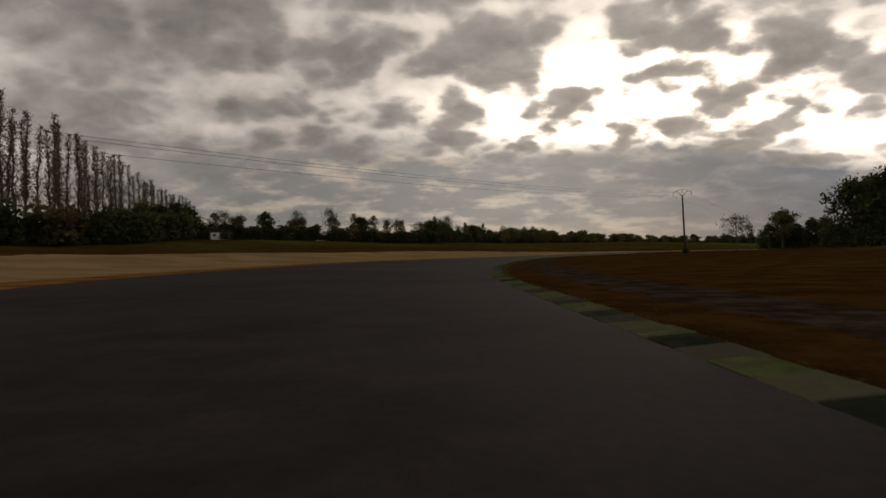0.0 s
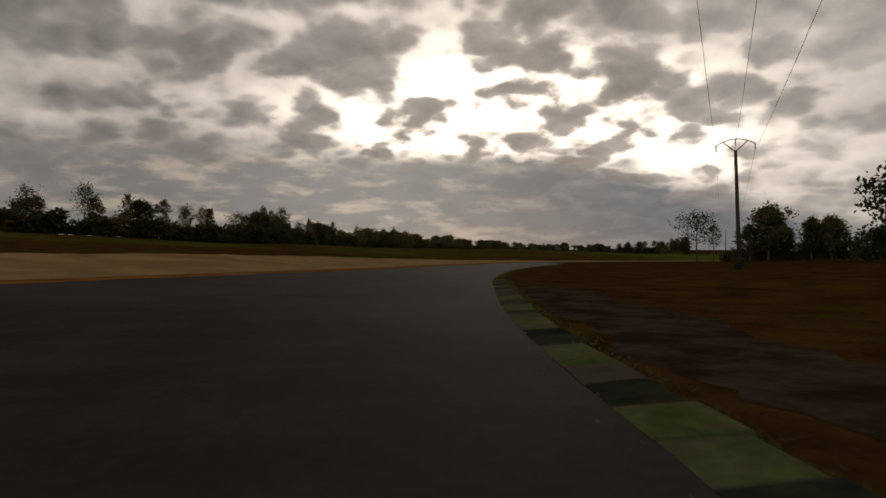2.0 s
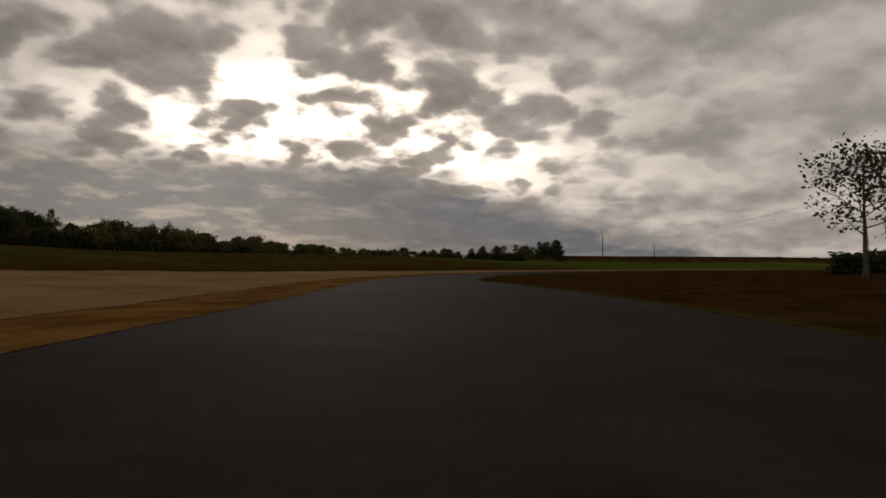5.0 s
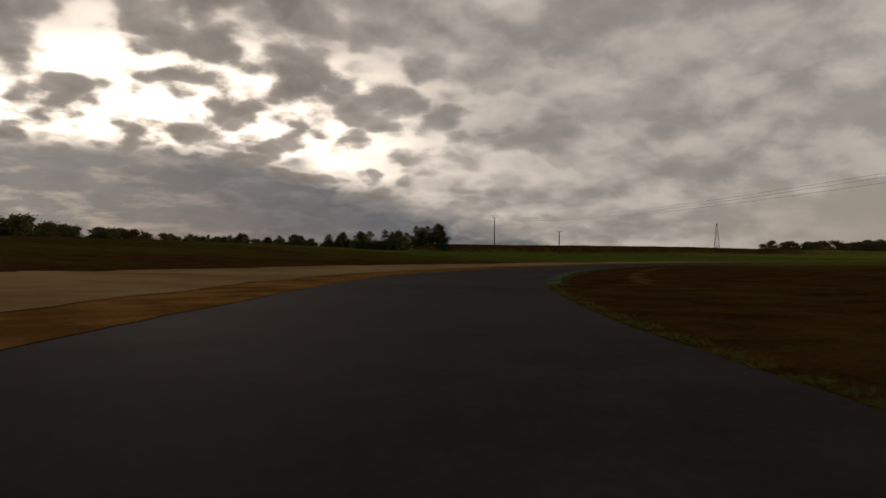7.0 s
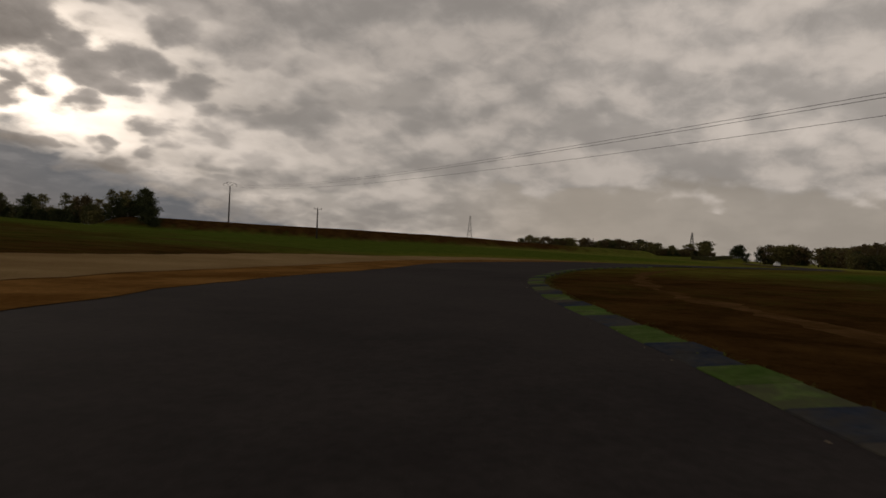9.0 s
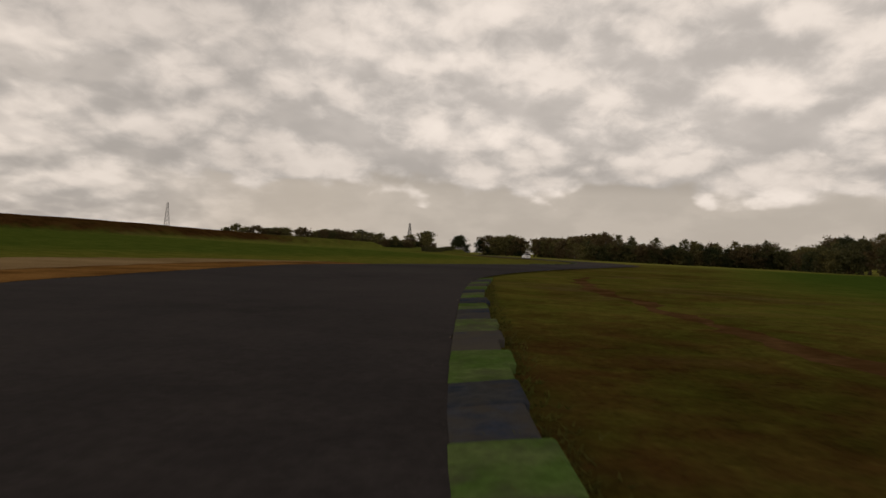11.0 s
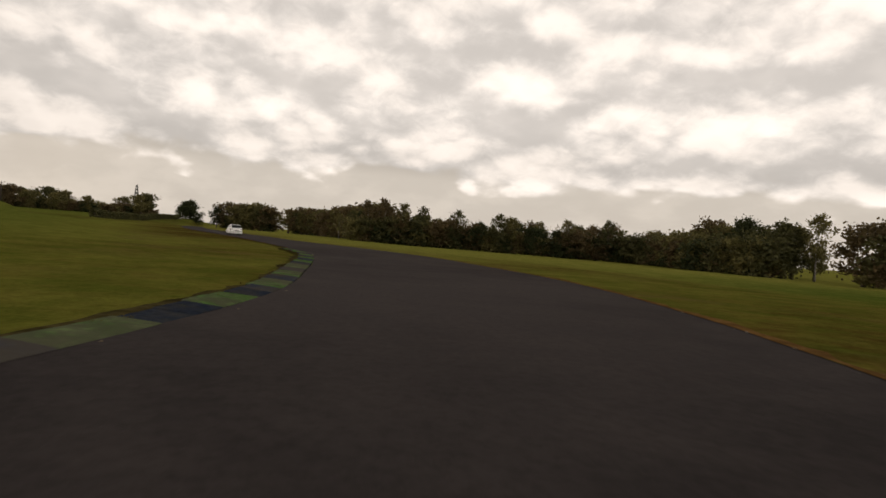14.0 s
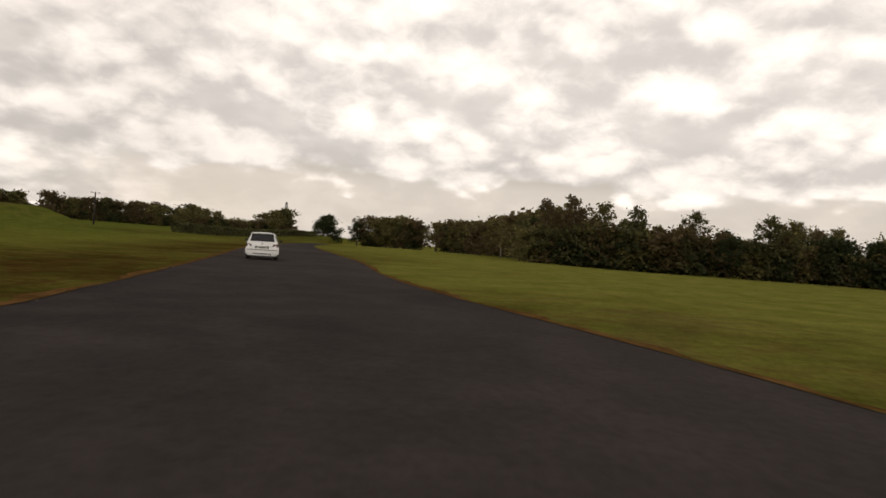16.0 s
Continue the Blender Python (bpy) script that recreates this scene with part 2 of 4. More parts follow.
def two_tone(name, a, c, scale, fine, rough=0.85, bumps=0.4, dist=0.02, lo=0.35, hi=0.65, spec=0.3, island=0.0, metal=0.0, local=True, thin=0.0, worn=False, grime=0.55):
    """A surface whose colour wanders between a and c at two scales."""
    m, g, b = material(name, rough, metal, spec)
    p = g.add("ShaderNodeTexCoord").outputs["Object"] if local else where(g)
    f = g.span(g.noise(p, scale, 4, 0.6), lo, hi)
    col = g.mix(f, a, c)
    n2 = g.noise(p, fine, 5, 0.65)
    col = g.mix(g.span(n2, 0.3, 0.7, 0.0, grime), col, g.vec("SCALE", col, 0.45))
    if island:
        r = g.add("ShaderNodeNewGeometry").outputs["Random Per Island"]
        col = g.mix(g.math("MULTIPLY", r, island), col, g.vec("SCALE", col, 0.35))
    g.link(col, b.inputs["Base Color"])
    bump(g, b, n2, bumps, dist)
    if thin:
        t = g.add("ShaderNodeBsdfTranslucent")
        g.link(col, t.inputs[0])
        s = g.add("ShaderNodeMixShader")
        s.inputs[0].default_value = thin
        g.link(b.outputs[0], s.inputs[1])
        g.link(t.outputs[0], s.inputs[2])
        g.link(s.outputs[0], next(n for n in m.node_tree.nodes if n.type == "OUTPUT_MATERIAL").inputs[0])
    if worn:
        r = g.add("ShaderNodeObjectInfo").outputs["Random"]
        rub = g.span(g.math("ADD", g.math("MULTIPLY", r, 0.5), g.noise(p, 2.3, 5, 0.65)), 0.58, 0.98, 0.0, 0.8)
        col = g.mix(rub, col, (0.060, 0.052, 0.040))
        g.link(g.vec("SCALE", col, g.math("ADD", 0.65, g.math("MULTIPLY", r, 0.6))), b.inputs["Base Color"])
    return m


def make_asphalt():
    m, g, b = material("asphalt", 0.95, 0, 0.01)
    p = where(g)
    wide = g.noise(p, 0.06, 4, 0.6)
    mid = g.noise(p, 0.7, 5, 0.6)
    fine = g.noise(p, 34.0, 4, 0.7)
    col = g.mix(g.span(wide, 0.35, 0.65), (0.021, 0.0180, 0.0182), (0.039, 0.034, 0.0335))
    col = g.mix(g.span(mid, 0.35, 0.7, 0, 0.5), col, (0.054, 0.047, 0.045))
    grit = g.noise(p, 6.5, 6, 0.75)
    col = g.mix(g.span(grit, 0.35, 0.7, 0, 0.5), col, g.vec("SCALE", col, 0.5))
    # light put into the colour: the asphalt is brightened towards the east
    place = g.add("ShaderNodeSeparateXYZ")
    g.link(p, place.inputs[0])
    bright_east = g.span(g.math("ADD", place.outputs[0], g.math("MULTIPLY", wide, 30.0)), 240.0, 310.0)
    col = g.mix(bright_east, col, g.vec("MULTIPLY", col, (1.36, 1.32, 1.29)))
    chips = g.span(fine, 0.60, 0.78, 0, 0.6)
    col = g.mix(chips, col, (0.11, 0.10, 0.09))
    g.link(col, b.inputs["Base Color"])
    g.link(g.span(mid, 0.3, 0.7, 0.84, 0.95), b.inputs["Roughness"])
    bump(g, b, fine, 0.5, 0.006)


def make_grass():
    m, g, b = material("grass", 0.95, 0, 0.0)
    p = where(g)
    dry = g.add("ShaderNodeAttribute")
    dry.attribute_name = "dry"
    wide = g.noise(p, 0.035, 5, 0.6, 0.4)
    mid = g.noise(p, 0.45, 5, 0.65)
    clump = g.noise(p, 0.9, 6, 0.68, 0.3)
    fine = g.noise(p, 2.2, 8, 0.72)
    green = g.mix(g.span(mid, 0.3, 0.7), (0.094, 0.106, 0.017), (0.165, 0.158, 0.030))
    lush = g.add("ShaderNodeAttribute")
    lush.attribute_name = "lush"
    deep = g.mix(g.span(mid, 0.3, 0.7), (0.040, 0.076, 0.011), (0.072, 0.110, 0.017))
    green = g.mix(lush.outputs["Fac"], green, deep)
    pale = g.add("ShaderNodeAttribute")
    pale.attribute_name = "pale"
    green = g.mix(pale.outputs["Fac"], green, g.mix(g.span(mid, 0.3, 0.7), (0.150, 0.160, 0.030), (0.235, 0.225, 0.052)))
    brown = g.mix(g.span(mid, 0.3, 0.7), (0.032, 0.0155, 0.005), (0.078, 0.040, 0.013))
    f = g.math("ADD", dry.outputs["Fac"], g.math("ADD", g.span(wide, 0.3, 0.7, -0.20, 0.20), g.span(clump, 0.28, 0.72, -0.17, 0.17)))
    col = g.mix(g.span(f, 0.08, 0.92), green, brown)
    # straw-coloured worn patches
    straw = g.math("MULTIPLY", g.span(g.noise(p, 0.16, 6, 0.66, 0.6), 0.50, 0.72, 0.0, 0.6), g.span(dry.outputs["Fac"], 0.04, 0.30))
    col = g.mix(g.math("MULTIPLY", straw, g.span(dry.outputs["Fac"], 0.85, 0.55)), col, (0.125, 0.086, 0.036))
    col = g.mix(g.span(fine, 0.35, 0.7, 0, 0.42), col, g.vec("SCALE", col, 0.4))
    speck = g.noise(p, 13.0, 5, 0.7)
    col = g.mix(g.span(speck, 0.40, 0.72, 0, 0.5), col, g.vec("SCALE", col, 0.35))
    g.link(col, b.inputs["Base Color"])
    bump(g, b, fine, 0.9, 0.08)


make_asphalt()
make_grass()
two_tone("gravel", (0.220, 0.146, 0.068), (0.300, 0.207, 0.106), 0.12, 14.0, 0.95, 0.8, 0.03, local=False, spec=0.0)
two_tone("dirt", (0.13, 0.062, 0.018), (0.25, 0.130, 0.042), 0.35, 6.0, 0.95, 0.8, 0.04, local=False, spec=0.0)
two_tone("track_dirt", (0.028, 0.019, 0.012), (0.058, 0.043, 0.031), 0.8, 5.0, 0.95, 0.9, 0.05, local=False, spec=0.0)
two_tone("rust_earth", (0.100, 0.056, 0.020), (0.170, 0.092, 0.034), 0.9, 9.0, 0.95, 0.8, 0.03, local=False, spec=0.0)
two_tone("worn_turf", (0.070, 0.036, 0.013), (0.115, 0.064, 0.026), 0.7, 5.0, 0.95, 0.9, 0.05, local=False, spec=0.0)
two_tone("kerb_green", (0.066, 0.105, 0.030), (0.120, 0.132, 0.060), 1.7, 9.0, 0.8, 0.6, 0.01, local=False, worn=True, spec=0.0)
two_tone("kerb_bright", (0.082, 0.150, 0.034), (0.125, 0.175, 0.060), 1.7, 9.0, 0.8, 0.6, 0.01, local=False, worn=True, spec=0.0)
two_tone("turned_soil", (0.036, 0.030, 0.013), (0.078, 0.064, 0.026), 1.6, 8.0, 0.95, 0.8, 0.03, local=False, spec=0.0)
# the kerb green at a brighter tone, for the last kerb
two_tone("kerb_vivid", (0.078, 0.185, 0.040), (0.135, 0.190, 0.080), 1.7, 9.0, 0.8, 0.6, 0.01, local=False, worn=True, spec=0.0)
two_tone("kerb_blue", (0.034, 0.046, 0.074), (0.066, 0.068, 0.070), 1.4, 9.0, 0.8, 0.6, 0.01, local=False, worn=True, spec=0.0)
two_tone("kerb_dull", (0.022, 0.030, 0.024), (0.045, 0.048, 0.030), 1.4, 9.0, 0.8, 0.6, 0.01, local=False, worn=True, spec=0.0)
two_tone("concrete", (0.22, 0.20, 0.17), (0.32, 0.30, 0.26), 0.6, 12.0, 0.9, 0.4, 0.01)
two_tone("loose_stone", (0.16, 0.12, 0.08), (0.28, 0.24, 0.19), 0.8, 9.0, 0.9, 0.2, 0.005, island=0.6, local=False, spec=0.0)
two_tone("rut_stone", (0.040, 0.032, 0.024), (0.085, 0.072, 0.056), 0.8, 9.0, 0.9, 0.2, 0.005, island=0.6, local=False, spec=0.0)
two_tone("bark", (0.055, 0.042, 0.03), (0.11, 0.09, 0.068), 1.2, 14.0, 0.95, 0.8, 0.03)
two_tone("birch_bark", (0.32, 0.30, 0.26), (0.13, 0.11, 0.09), 1.6, 7.0, 0.9, 0.5, 0.02)
two_tone("leaf_green", (0.092, 0.094, 0.034), (0.128, 0.122, 0.042), 0.35, 2.0, 0.8, 0.2, 0.01, island=0.5, thin=0.35)
two_tone("leaf_olive", (0.150, 0.138, 0.046), (0.195, 0.165, 0.056), 0.35, 2.0, 0.8, 0.2, 0.01, island=0.4, thin=0.35)
two_tone("leaf_rust", (0.15, 0.104, 0.044), (0.122, 0.092, 0.04), 0.35, 2.0, 0.8, 0.2, 0.01, island=0.4, thin=0.35)
two_tone("leaf_dark", (0.045, 0.062, 0.020), (0.070, 0.078, 0.026), 0.35, 2.0, 0.8, 0.2, 0.01, island=0.6, thin=0.4)
two_tone("twig_grey", (0.22, 0.18, 0.13), (0.15, 0.12, 0.09), 0.35, 2.0, 0.9, 0.2, 0.01, island=0.6)
two_tone("pole_wood", (0.030, 0.024, 0.019), (0.052, 0.042, 0.034), 0.8, 11.0, 0.9, 0.5, 0.01)
two_tone("galvanised", (0.20, 0.20, 0.20), (0.30, 0.30, 0.30), 2.0, 18.0, 0.5, 0.1, 0.005, spec=0.5, metal=0.7)
two_tone("wire", (0.03, 0.03, 0.03), (0.05, 0.05, 0.05), 1.0, 8.0, 0.6)
two_tone("dead_grass", (0.130, 0.105, 0.034), (0.105, 0.118, 0.026), 0.2, 3.0, 0.95, 0.1, 0.01, island=0.35, local=False, spec=0.0, thin=0.45)
two_tone("car_white", (0.84, 0.84, 0.82), (0.79, 0.79, 0.76), 1.5, 20.0, 0.25, 0.02, 0.002, spec=0.5, grime=0.12)
two_tone("car_black", (0.015, 0.015, 0.016), (0.028, 0.027, 0.026), 3.0, 20.0, 0.55, 0.1, 0.002)
two_tone("tyre", (0.018, 0.018, 0.018), (0.035, 0.032, 0.03), 4.0, 30.0, 0.85, 0.4, 0.004)
two_tone("rim", (0.55, 0.55, 0.55), (0.42, 0.41, 0.40), 4.0, 25.0, 0.35, 0.1, 0.003, metal=0.8)
two_tone("lamp_red", (0.10, 0.008, 0.007), (0.06, 0.006, 0.006), 6.0, 30.0, 0.2, 0.05, 0.002, spec=0.6)
two_tone("plate", (0.70, 0.68, 0.60), (0.62, 0.60, 0.52), 8.0, 40.0, 0.4, 0.02, 0.001)
two_tone("render_wall", (0.42, 0.39, 0.34), (0.50, 0.47, 0.42), 0.5, 6.0, 0.9, 0.3, 0.01)
two_tone("white_render", (0.70, 0.69, 0.66), (0.60, 0.59, 0.55), 0.5, 6.0, 0.9, 0.2, 0.01, grime=0.25)
two_tone("roof_slate", (0.10, 0.10, 0.11), (0.16, 0.15, 0.15), 0.7, 8.0, 0.7, 0.4, 0.02)


def make_glass():
    m, g, b = material("car_glass", 0.06, 0, 0.6)
    n = g.noise(g.add("ShaderNodeTexCoord").outputs["Object"], 3.0, 3, 0.5)
    g.link(g.mix(n, (0.012, 0.013, 0.015), (0.03, 0.03, 0.032)), b.inputs["Base Color"])


make_glass()


# ---- building helpers ----
def mesh_of(name, verts, faces, mat, smooth=False):
    me = bpy.data.meshes.new(name)
    me.from_pydata([tuple(v) for v in verts], [], [tuple(f) for f in faces])
    me.materials.append(MATS[mat])
    if smooth:
        me.polygons.foreach_set("use_smooth", [True] * len(me.polygons))
    me.update()
    return me


def part(name, me, parent, label="", at=None):
    ob = new(name, me)
    ob.parent = parent
    if at is not None:
        ob.matrix_basis = at
    return tagged(ob, label)


def box_mesh(name, size, mat, bevel=0.01, shift=(0, 0, 0)):
    bm = bmesh.new()
    bmesh.ops.create_cube(bm, size=1.0)
    for v in bm.verts:
        v.co = Vector((v.co.x * size[0], v.co.y * size[1], v.co.z * size[2])) + Vector(shift)
    if bevel:
        bmesh.ops.bevel(bm, geom=list(bm.edges), offset=bevel, segments=2, affect="EDGES")
    me = bpy.data.meshes.new(name)
    bm.to_mesh(me)
    bm.free()
    me.materials.append(MATS[mat])
    return me


def tube(points, radii, sides=7):
    """Verts and faces of a tapered tube along points."""
    vs, fs = [], []
    for i, p in enumerate(points):
        p = Vector(p)
        a = Vector(points[max(i - 1, 0)])
        c = Vector(points[min(i + 1, len(points) - 1)])
        d = (c - a).normalized()
        s = d.cross(Vector((0, 0, 1)) if abs(d.z) < 0.9 else Vector((1, 0, 0))).normalized()
        u = s.cross(d)
        for k in range(sides):
            q = 2 * math.pi * k / sides
            vs.append(p + (s * math.cos(q) + u * math.sin(q)) * radii[i])
    for i in range(len(points) - 1):
        for k in range(sides):
            j = (k + 1) % sides
            fs.append((i * sides + k, i * sides + j, (i + 1) * sides + j, (i + 1) * sides + k))
    fs.append(tuple(range(sides - 1, -1, -1)))
    fs.append(tuple((len(points) - 1) * sides + k for k in range(sides)))
    return vs, fs


def joined(pieces):
    vs, fs = [], []
    for v, f in pieces:
        n = len(vs)
        vs += v
        fs += [tuple(i + n for i in q) for q in f]
    return vs, fs


def smooth_line(points, step):
    """A Catmull-Rom curve through points, resampled at an even step."""
    p = np.array(points, float)
    p = np.vstack([2 * p[0] - p[1], p, 2 * p[-1] - p[-2]])
    out = []
    for i in range(1, len(p) - 2):
        for t in np.linspace(0, 1, 24, endpoint=False):
            a, b, c, d = p[i - 1:i + 3]
            out.append(0.5 * (2 * b + (c - a) * t + (2 * a - 5 * b + 4 * c - d) * t * t + (3 * b - a - 3 * c + d) * t ** 3))
    out.append(p[-2])
    out = np.array(out)
    s = np.r_[0, np.cumsum(np.hypot(*np.diff(out, axis=0).T))]
    q = np.linspace(0, s[-1], max(2, int(s[-1] / step) + 1))
    return np.c_[np.interp(q, s, out[:, 0]), np.interp(q, s, out[:, 1])]


def normals(line):
    d = np.gradient(line, axis=0)
    d /= np.hypot(*d.T)[:, None]
    return np.c_[-d[:, 1], d[:, 0]]           # to the left of travel


# ---- the plan of the circuit ----
RIGHT = [(3, -120), (3, -60), (3, 0), (2.6, 12), (2.2, 25), (2.1, 40), (3.2, 55), (4.9, 69), (7.3, 83.3), (9.6, 94), (12.6, 105),
         (16.2, 117.1), (21.2, 131), (26, 143), (30.6, 153.1), (36.9, 165.5), (44.3, 179), (51, 193), (56, 206), (60.1, 218.5), (64.3, 226.3), (69.8, 234.1),
         (76.9, 243.1), (87, 253.5), (96.5, 261.3), (108.7, 269.5), (118.8, 275.4), (127.8, 280.4), (139, 285), (158, 289.6), (175, 291.2), (191, 291.6), (203, 290.1),
         (215.1, 287.2), (229.9, 282.8), (249.8, 275.9), (264, 271.1), (277, 268.6), (290, 268.5), (303.1, 269.2), (317.9, 272.7), (333.7, 277.7), (351, 280.8), (363.3, 283.6),
         (376.3, 286.5), (390, 289.7), (402.5, 292.3), (421, 295.9), (450, 300), (490, 304)]
LEFT = [(-16, -120), (-16, -60), (-16, 0), (-17.8, 27), (-19.8, 46), (-18, 70), (-13.8, 96), (-9.6, 109), (-3, 121), (3, 131), (8, 139),
        (13, 148), (17.5, 156), (22.4, 166.1), (30, 181), (37.5, 195), (44, 208), (49.5, 219), (55.6, 230.1), (62, 239.5), (69.7, 248.9), (83.2, 263.2),
        (94.3, 272.5), (107.5, 280.1), (121.1, 287.3), (137.4, 292.9), (155, 299.5), (175, 303), (196, 304.3), (207.2, 303.2), (227.7, 295.3), (237.9, 290.9), (252.1, 284.3),
        (264.1, 280.3), (274, 279), (288, 278.1), (297, 278.9), (311.9, 281.2), (329, 284.3), (352, 289.2), (370, 293.3), (385, 296), (400, 298.6), (420, 301.8),
        (450, 305.5), (490, 309.5)]
RL, LL = smooth_line(RIGHT, 2.0), smooth_line(LEFT, 2.0)


def side_distance(x, y, line):
    """Signed distance to a line: positive to the left of travel. Also the x of the nearest point."""
    x, y = np.atleast_1d(x).astype(float), np.atleast_1d(y).astype(float)
    nrm = normals(line)
    out, near = np.empty(len(x)), np.empty(len(x))
    for i in range(0, len(x), 20000):
        dx = x[i:i + 20000, None] - line[None, :, 0]
        dy = y[i:i + 20000, None] - line[None, :, 1]
        k = np.argmin(dx * dx + dy * dy, axis=1)
        r = np.arange(len(k))
        sgn = np.sign(dx[r, k] * nrm[k, 0] + dy[r, k] * nrm[k, 1])
        out[i:i + 20000] = np.sqrt(dx[r, k] ** 2 + dy[r, k] ** 2) * sgn
        near[i:i + 20000] = line[k, 0]
    return out, near


def S(v):
    v = np.clip(v, 0, 1)
    return v * v * (3 - 2 * v)


BANK = [(222, 424), (262, 390), (300, 377), (358, 372), (400, 362), (428, 350)]
BANK_TALL = 2.9


def bank_distance(x, y):
    d = np.full(len(x), 1e9)
    for (ax, ay), (bx, by) in zip(BANK[:-1], BANK[1:]):
        t = np.clip(((x - ax) * (bx - ax) + (y - ay) * (by - ay)) / ((bx - ax) ** 2 + (by - ay) ** 2), 0, 1)
        d = np.minimum(d, np.hypot(x - ax - (bx - ax) * t, y - ay - (by - ay) * t))
    return d


def height(x, y):
    """Ground height: level on the track, banks and falls beside it."""
    x, y = np.atleast_1d(x).astype(float), np.atleast_1d(y).astype(float)
    dl = side_distance(x, y, LL)[0]
    dr, xr = side_distance(x, y, RL)
    dr = -dr
    h = np.where(dl > 0, (1.0 + 1.3 * (1 - S((x + 5) / 50))) * S((dl - 5) / 38) + 2.2 * S((dl - 30) / 130), 0.0)
    h += np.where(dl > 0, 2.6 * S((dl - 34) / 60) * (1 - S((x - 110) / 120)), 0.0)
    fall = S((xr - 150) / 80)
    h += np.where(dr > 0, (1 - fall) * 1.0 * S((dr - 6) / 60) - fall * 0.7 * S((dr - 8) / 75), 0.0)
    # low grass ridge under the clipped hedge
    t = np.clip((x - 427) / 135, 0, 1)
    d = np.hypot(x - 427 - 135 * t, y - 326)
    h += 0.35 * S((11 - d) / 8)
    # long ploughed embankment behind the green field
    h += BANK_TALL * S((14 - bank_distance(x, y)) / 10)
    wav = 0.10 * np.sin(x * 0.11 + 1.3) * np.sin(y * 0.093) + 0.05 * np.sin(x * 0.31) * np.sin(y * 0.27 + 0.6)
    off = np.maximum(np.where(dl > 0, dl, 0), np.where(dr > 0, dr, 0))
    return h + wav * S((off - 4) / 15)


def z_at(x, y):
    return float(height(x, y)[0])


# ---- ground ----
def make_ground():
    def axis(lo, hi, step):
        core = np.arange(lo, hi + 0.1, step)
        left, right, q, d = [], [], lo, step
        while q > -4200:
            d *= 1.35
            q -= d
            left.append(q)
        q, d = hi, step
        while q < 4600:
            d *= 1.35
            q += d
            right.append(q)
        return np.r_[left[::-1], core, right]

    xs, ys = axis(-150, 520, 3.0), axis(-60, 480, 3.0)
    X, Y = np.meshgrid(xs, ys)
    Z = height(X.ravel(), Y.ravel())
    dl = side_distance(X.ravel(), Y.ravel(), LL)[0]
    dr = -side_distance(X.ravel(), Y.ravel(), RL)[0]
    Z -= 0.06
    nx, ny = len(xs), len(ys)
    idx = np.arange(nx * ny).reshape(ny, nx)
    faces = np.stack([idx[:-1, :-1], idx[:-1, 1:], idx[1:, 1:], idx[1:, :-1]], -1).reshape(-1, 4)
    me = mesh_of("ground", np.c_[X.ravel(), Y.ravel(), Z], faces.tolist(), "grass", True)
    # in the west, dry also stands in for the grass's backlit darkness
    west = 1 - S((X.ravel() - 124) / 80)
    dry = np.where(dr > 0, west * (0.95 - 0.9 * S((dr - 38) / 45)) + (1 - west) * 0.29 * (1 - S((dr - 3) / 14)), 0.0)
    dry = np.where(dl > 0, west * (0.80 - 0.20 * S((dl - 35) / 40)) + (1 - west) * (0.16 + 0.34 * S((X.ravel() - 270) / 30)) * (1 - S((dl - 3) / 13)), dry)
    dry = np.where((dl <= 0) & (dr <= 0), west * 0.92 + (1 - west) * 0.40, dry)
    # ridge browned to stand in for its darker steep face and unmown grass
    mound = np.hypot(X.ravel() - np.clip(X.ravel(), 427, 562), Y.ravel() - 326)
    dry = np.maximum(dry, 0.30 * S((13 - mound) / 3))
    dry = np.maximum(dry, 0.95 * S((14 - bank_distance(X.ravel(), Y.ravel())) / 5) * (1 - 0.75 * S((X.ravel() - 350) / 50)))
    lush = np.where(dr > 0, S((dr - 9) / 14) * S((X.ravel() - 120) / 60) * (1 - S((X.ravel() - 285) / 60)), 0.0)
    lush = np.where(dl > 0, 0.75 * S((dl - 10) / 14), lush)
    dry = np.where((dr > 0) & (X.ravel() > 180) & (X.ravel() < 300), np.maximum(dry, 0.42 * (1 - S((dr - 9) / 9))), dry)
    at = me.attributes.new("lush", "FLOAT", "POINT")
    at.data.foreach_set("value", np.clip(lush, 0, 1).astype(np.float32))
    at = me.attributes.new("pale", "FLOAT", "POINT")
    at.data.foreach_set("value", np.where(dr > 0, S((X.ravel() - 270) / 50), 0.4 * S((X.ravel() - 270) / 40)).astype(np.float32))
    at = me.attributes.new("dry", "FLOAT", "POINT")
    at.data.foreach_set("value", np.clip(dry, 0, 1).astype(np.float32))
    tagged(new("ground", me), "rough autumn grass field, green with dry brown patches", "ground", kind="structure")


make_ground()


def ribbon(name, a, b, z, mat, cuts=6, conform=True):
    """A strip of ground between two lines of equally many points."""
    n = len(a)
    rows = []
    for k in range(cuts + 1):
        q = a + (b - a) * (k / cuts)
        zz = height(q[:, 0], q[:, 1]) + z if conform else np.full(n, z)
        rows.append(np.c_[q, zz])
    vs = np.concatenate(rows)
    fs = [(k * n + i, (k + 1) * n + i, (k + 1) * n + i + 1, k * n + i + 1) for k in range(cuts) for i in range(n - 1)]
    return mesh_of(name, vs, [f[::-1] for f in fs], mat, True)


def resample(line, n):
    s = np.r_[0, np.cumsum(np.hypot(*np.diff(line, axis=0).T))]
    q = np.linspace(0, s[-1], n)
    return np.c_[np.interp(q, s, line[:, 0]), np.interp(q, s, line[:, 1])]


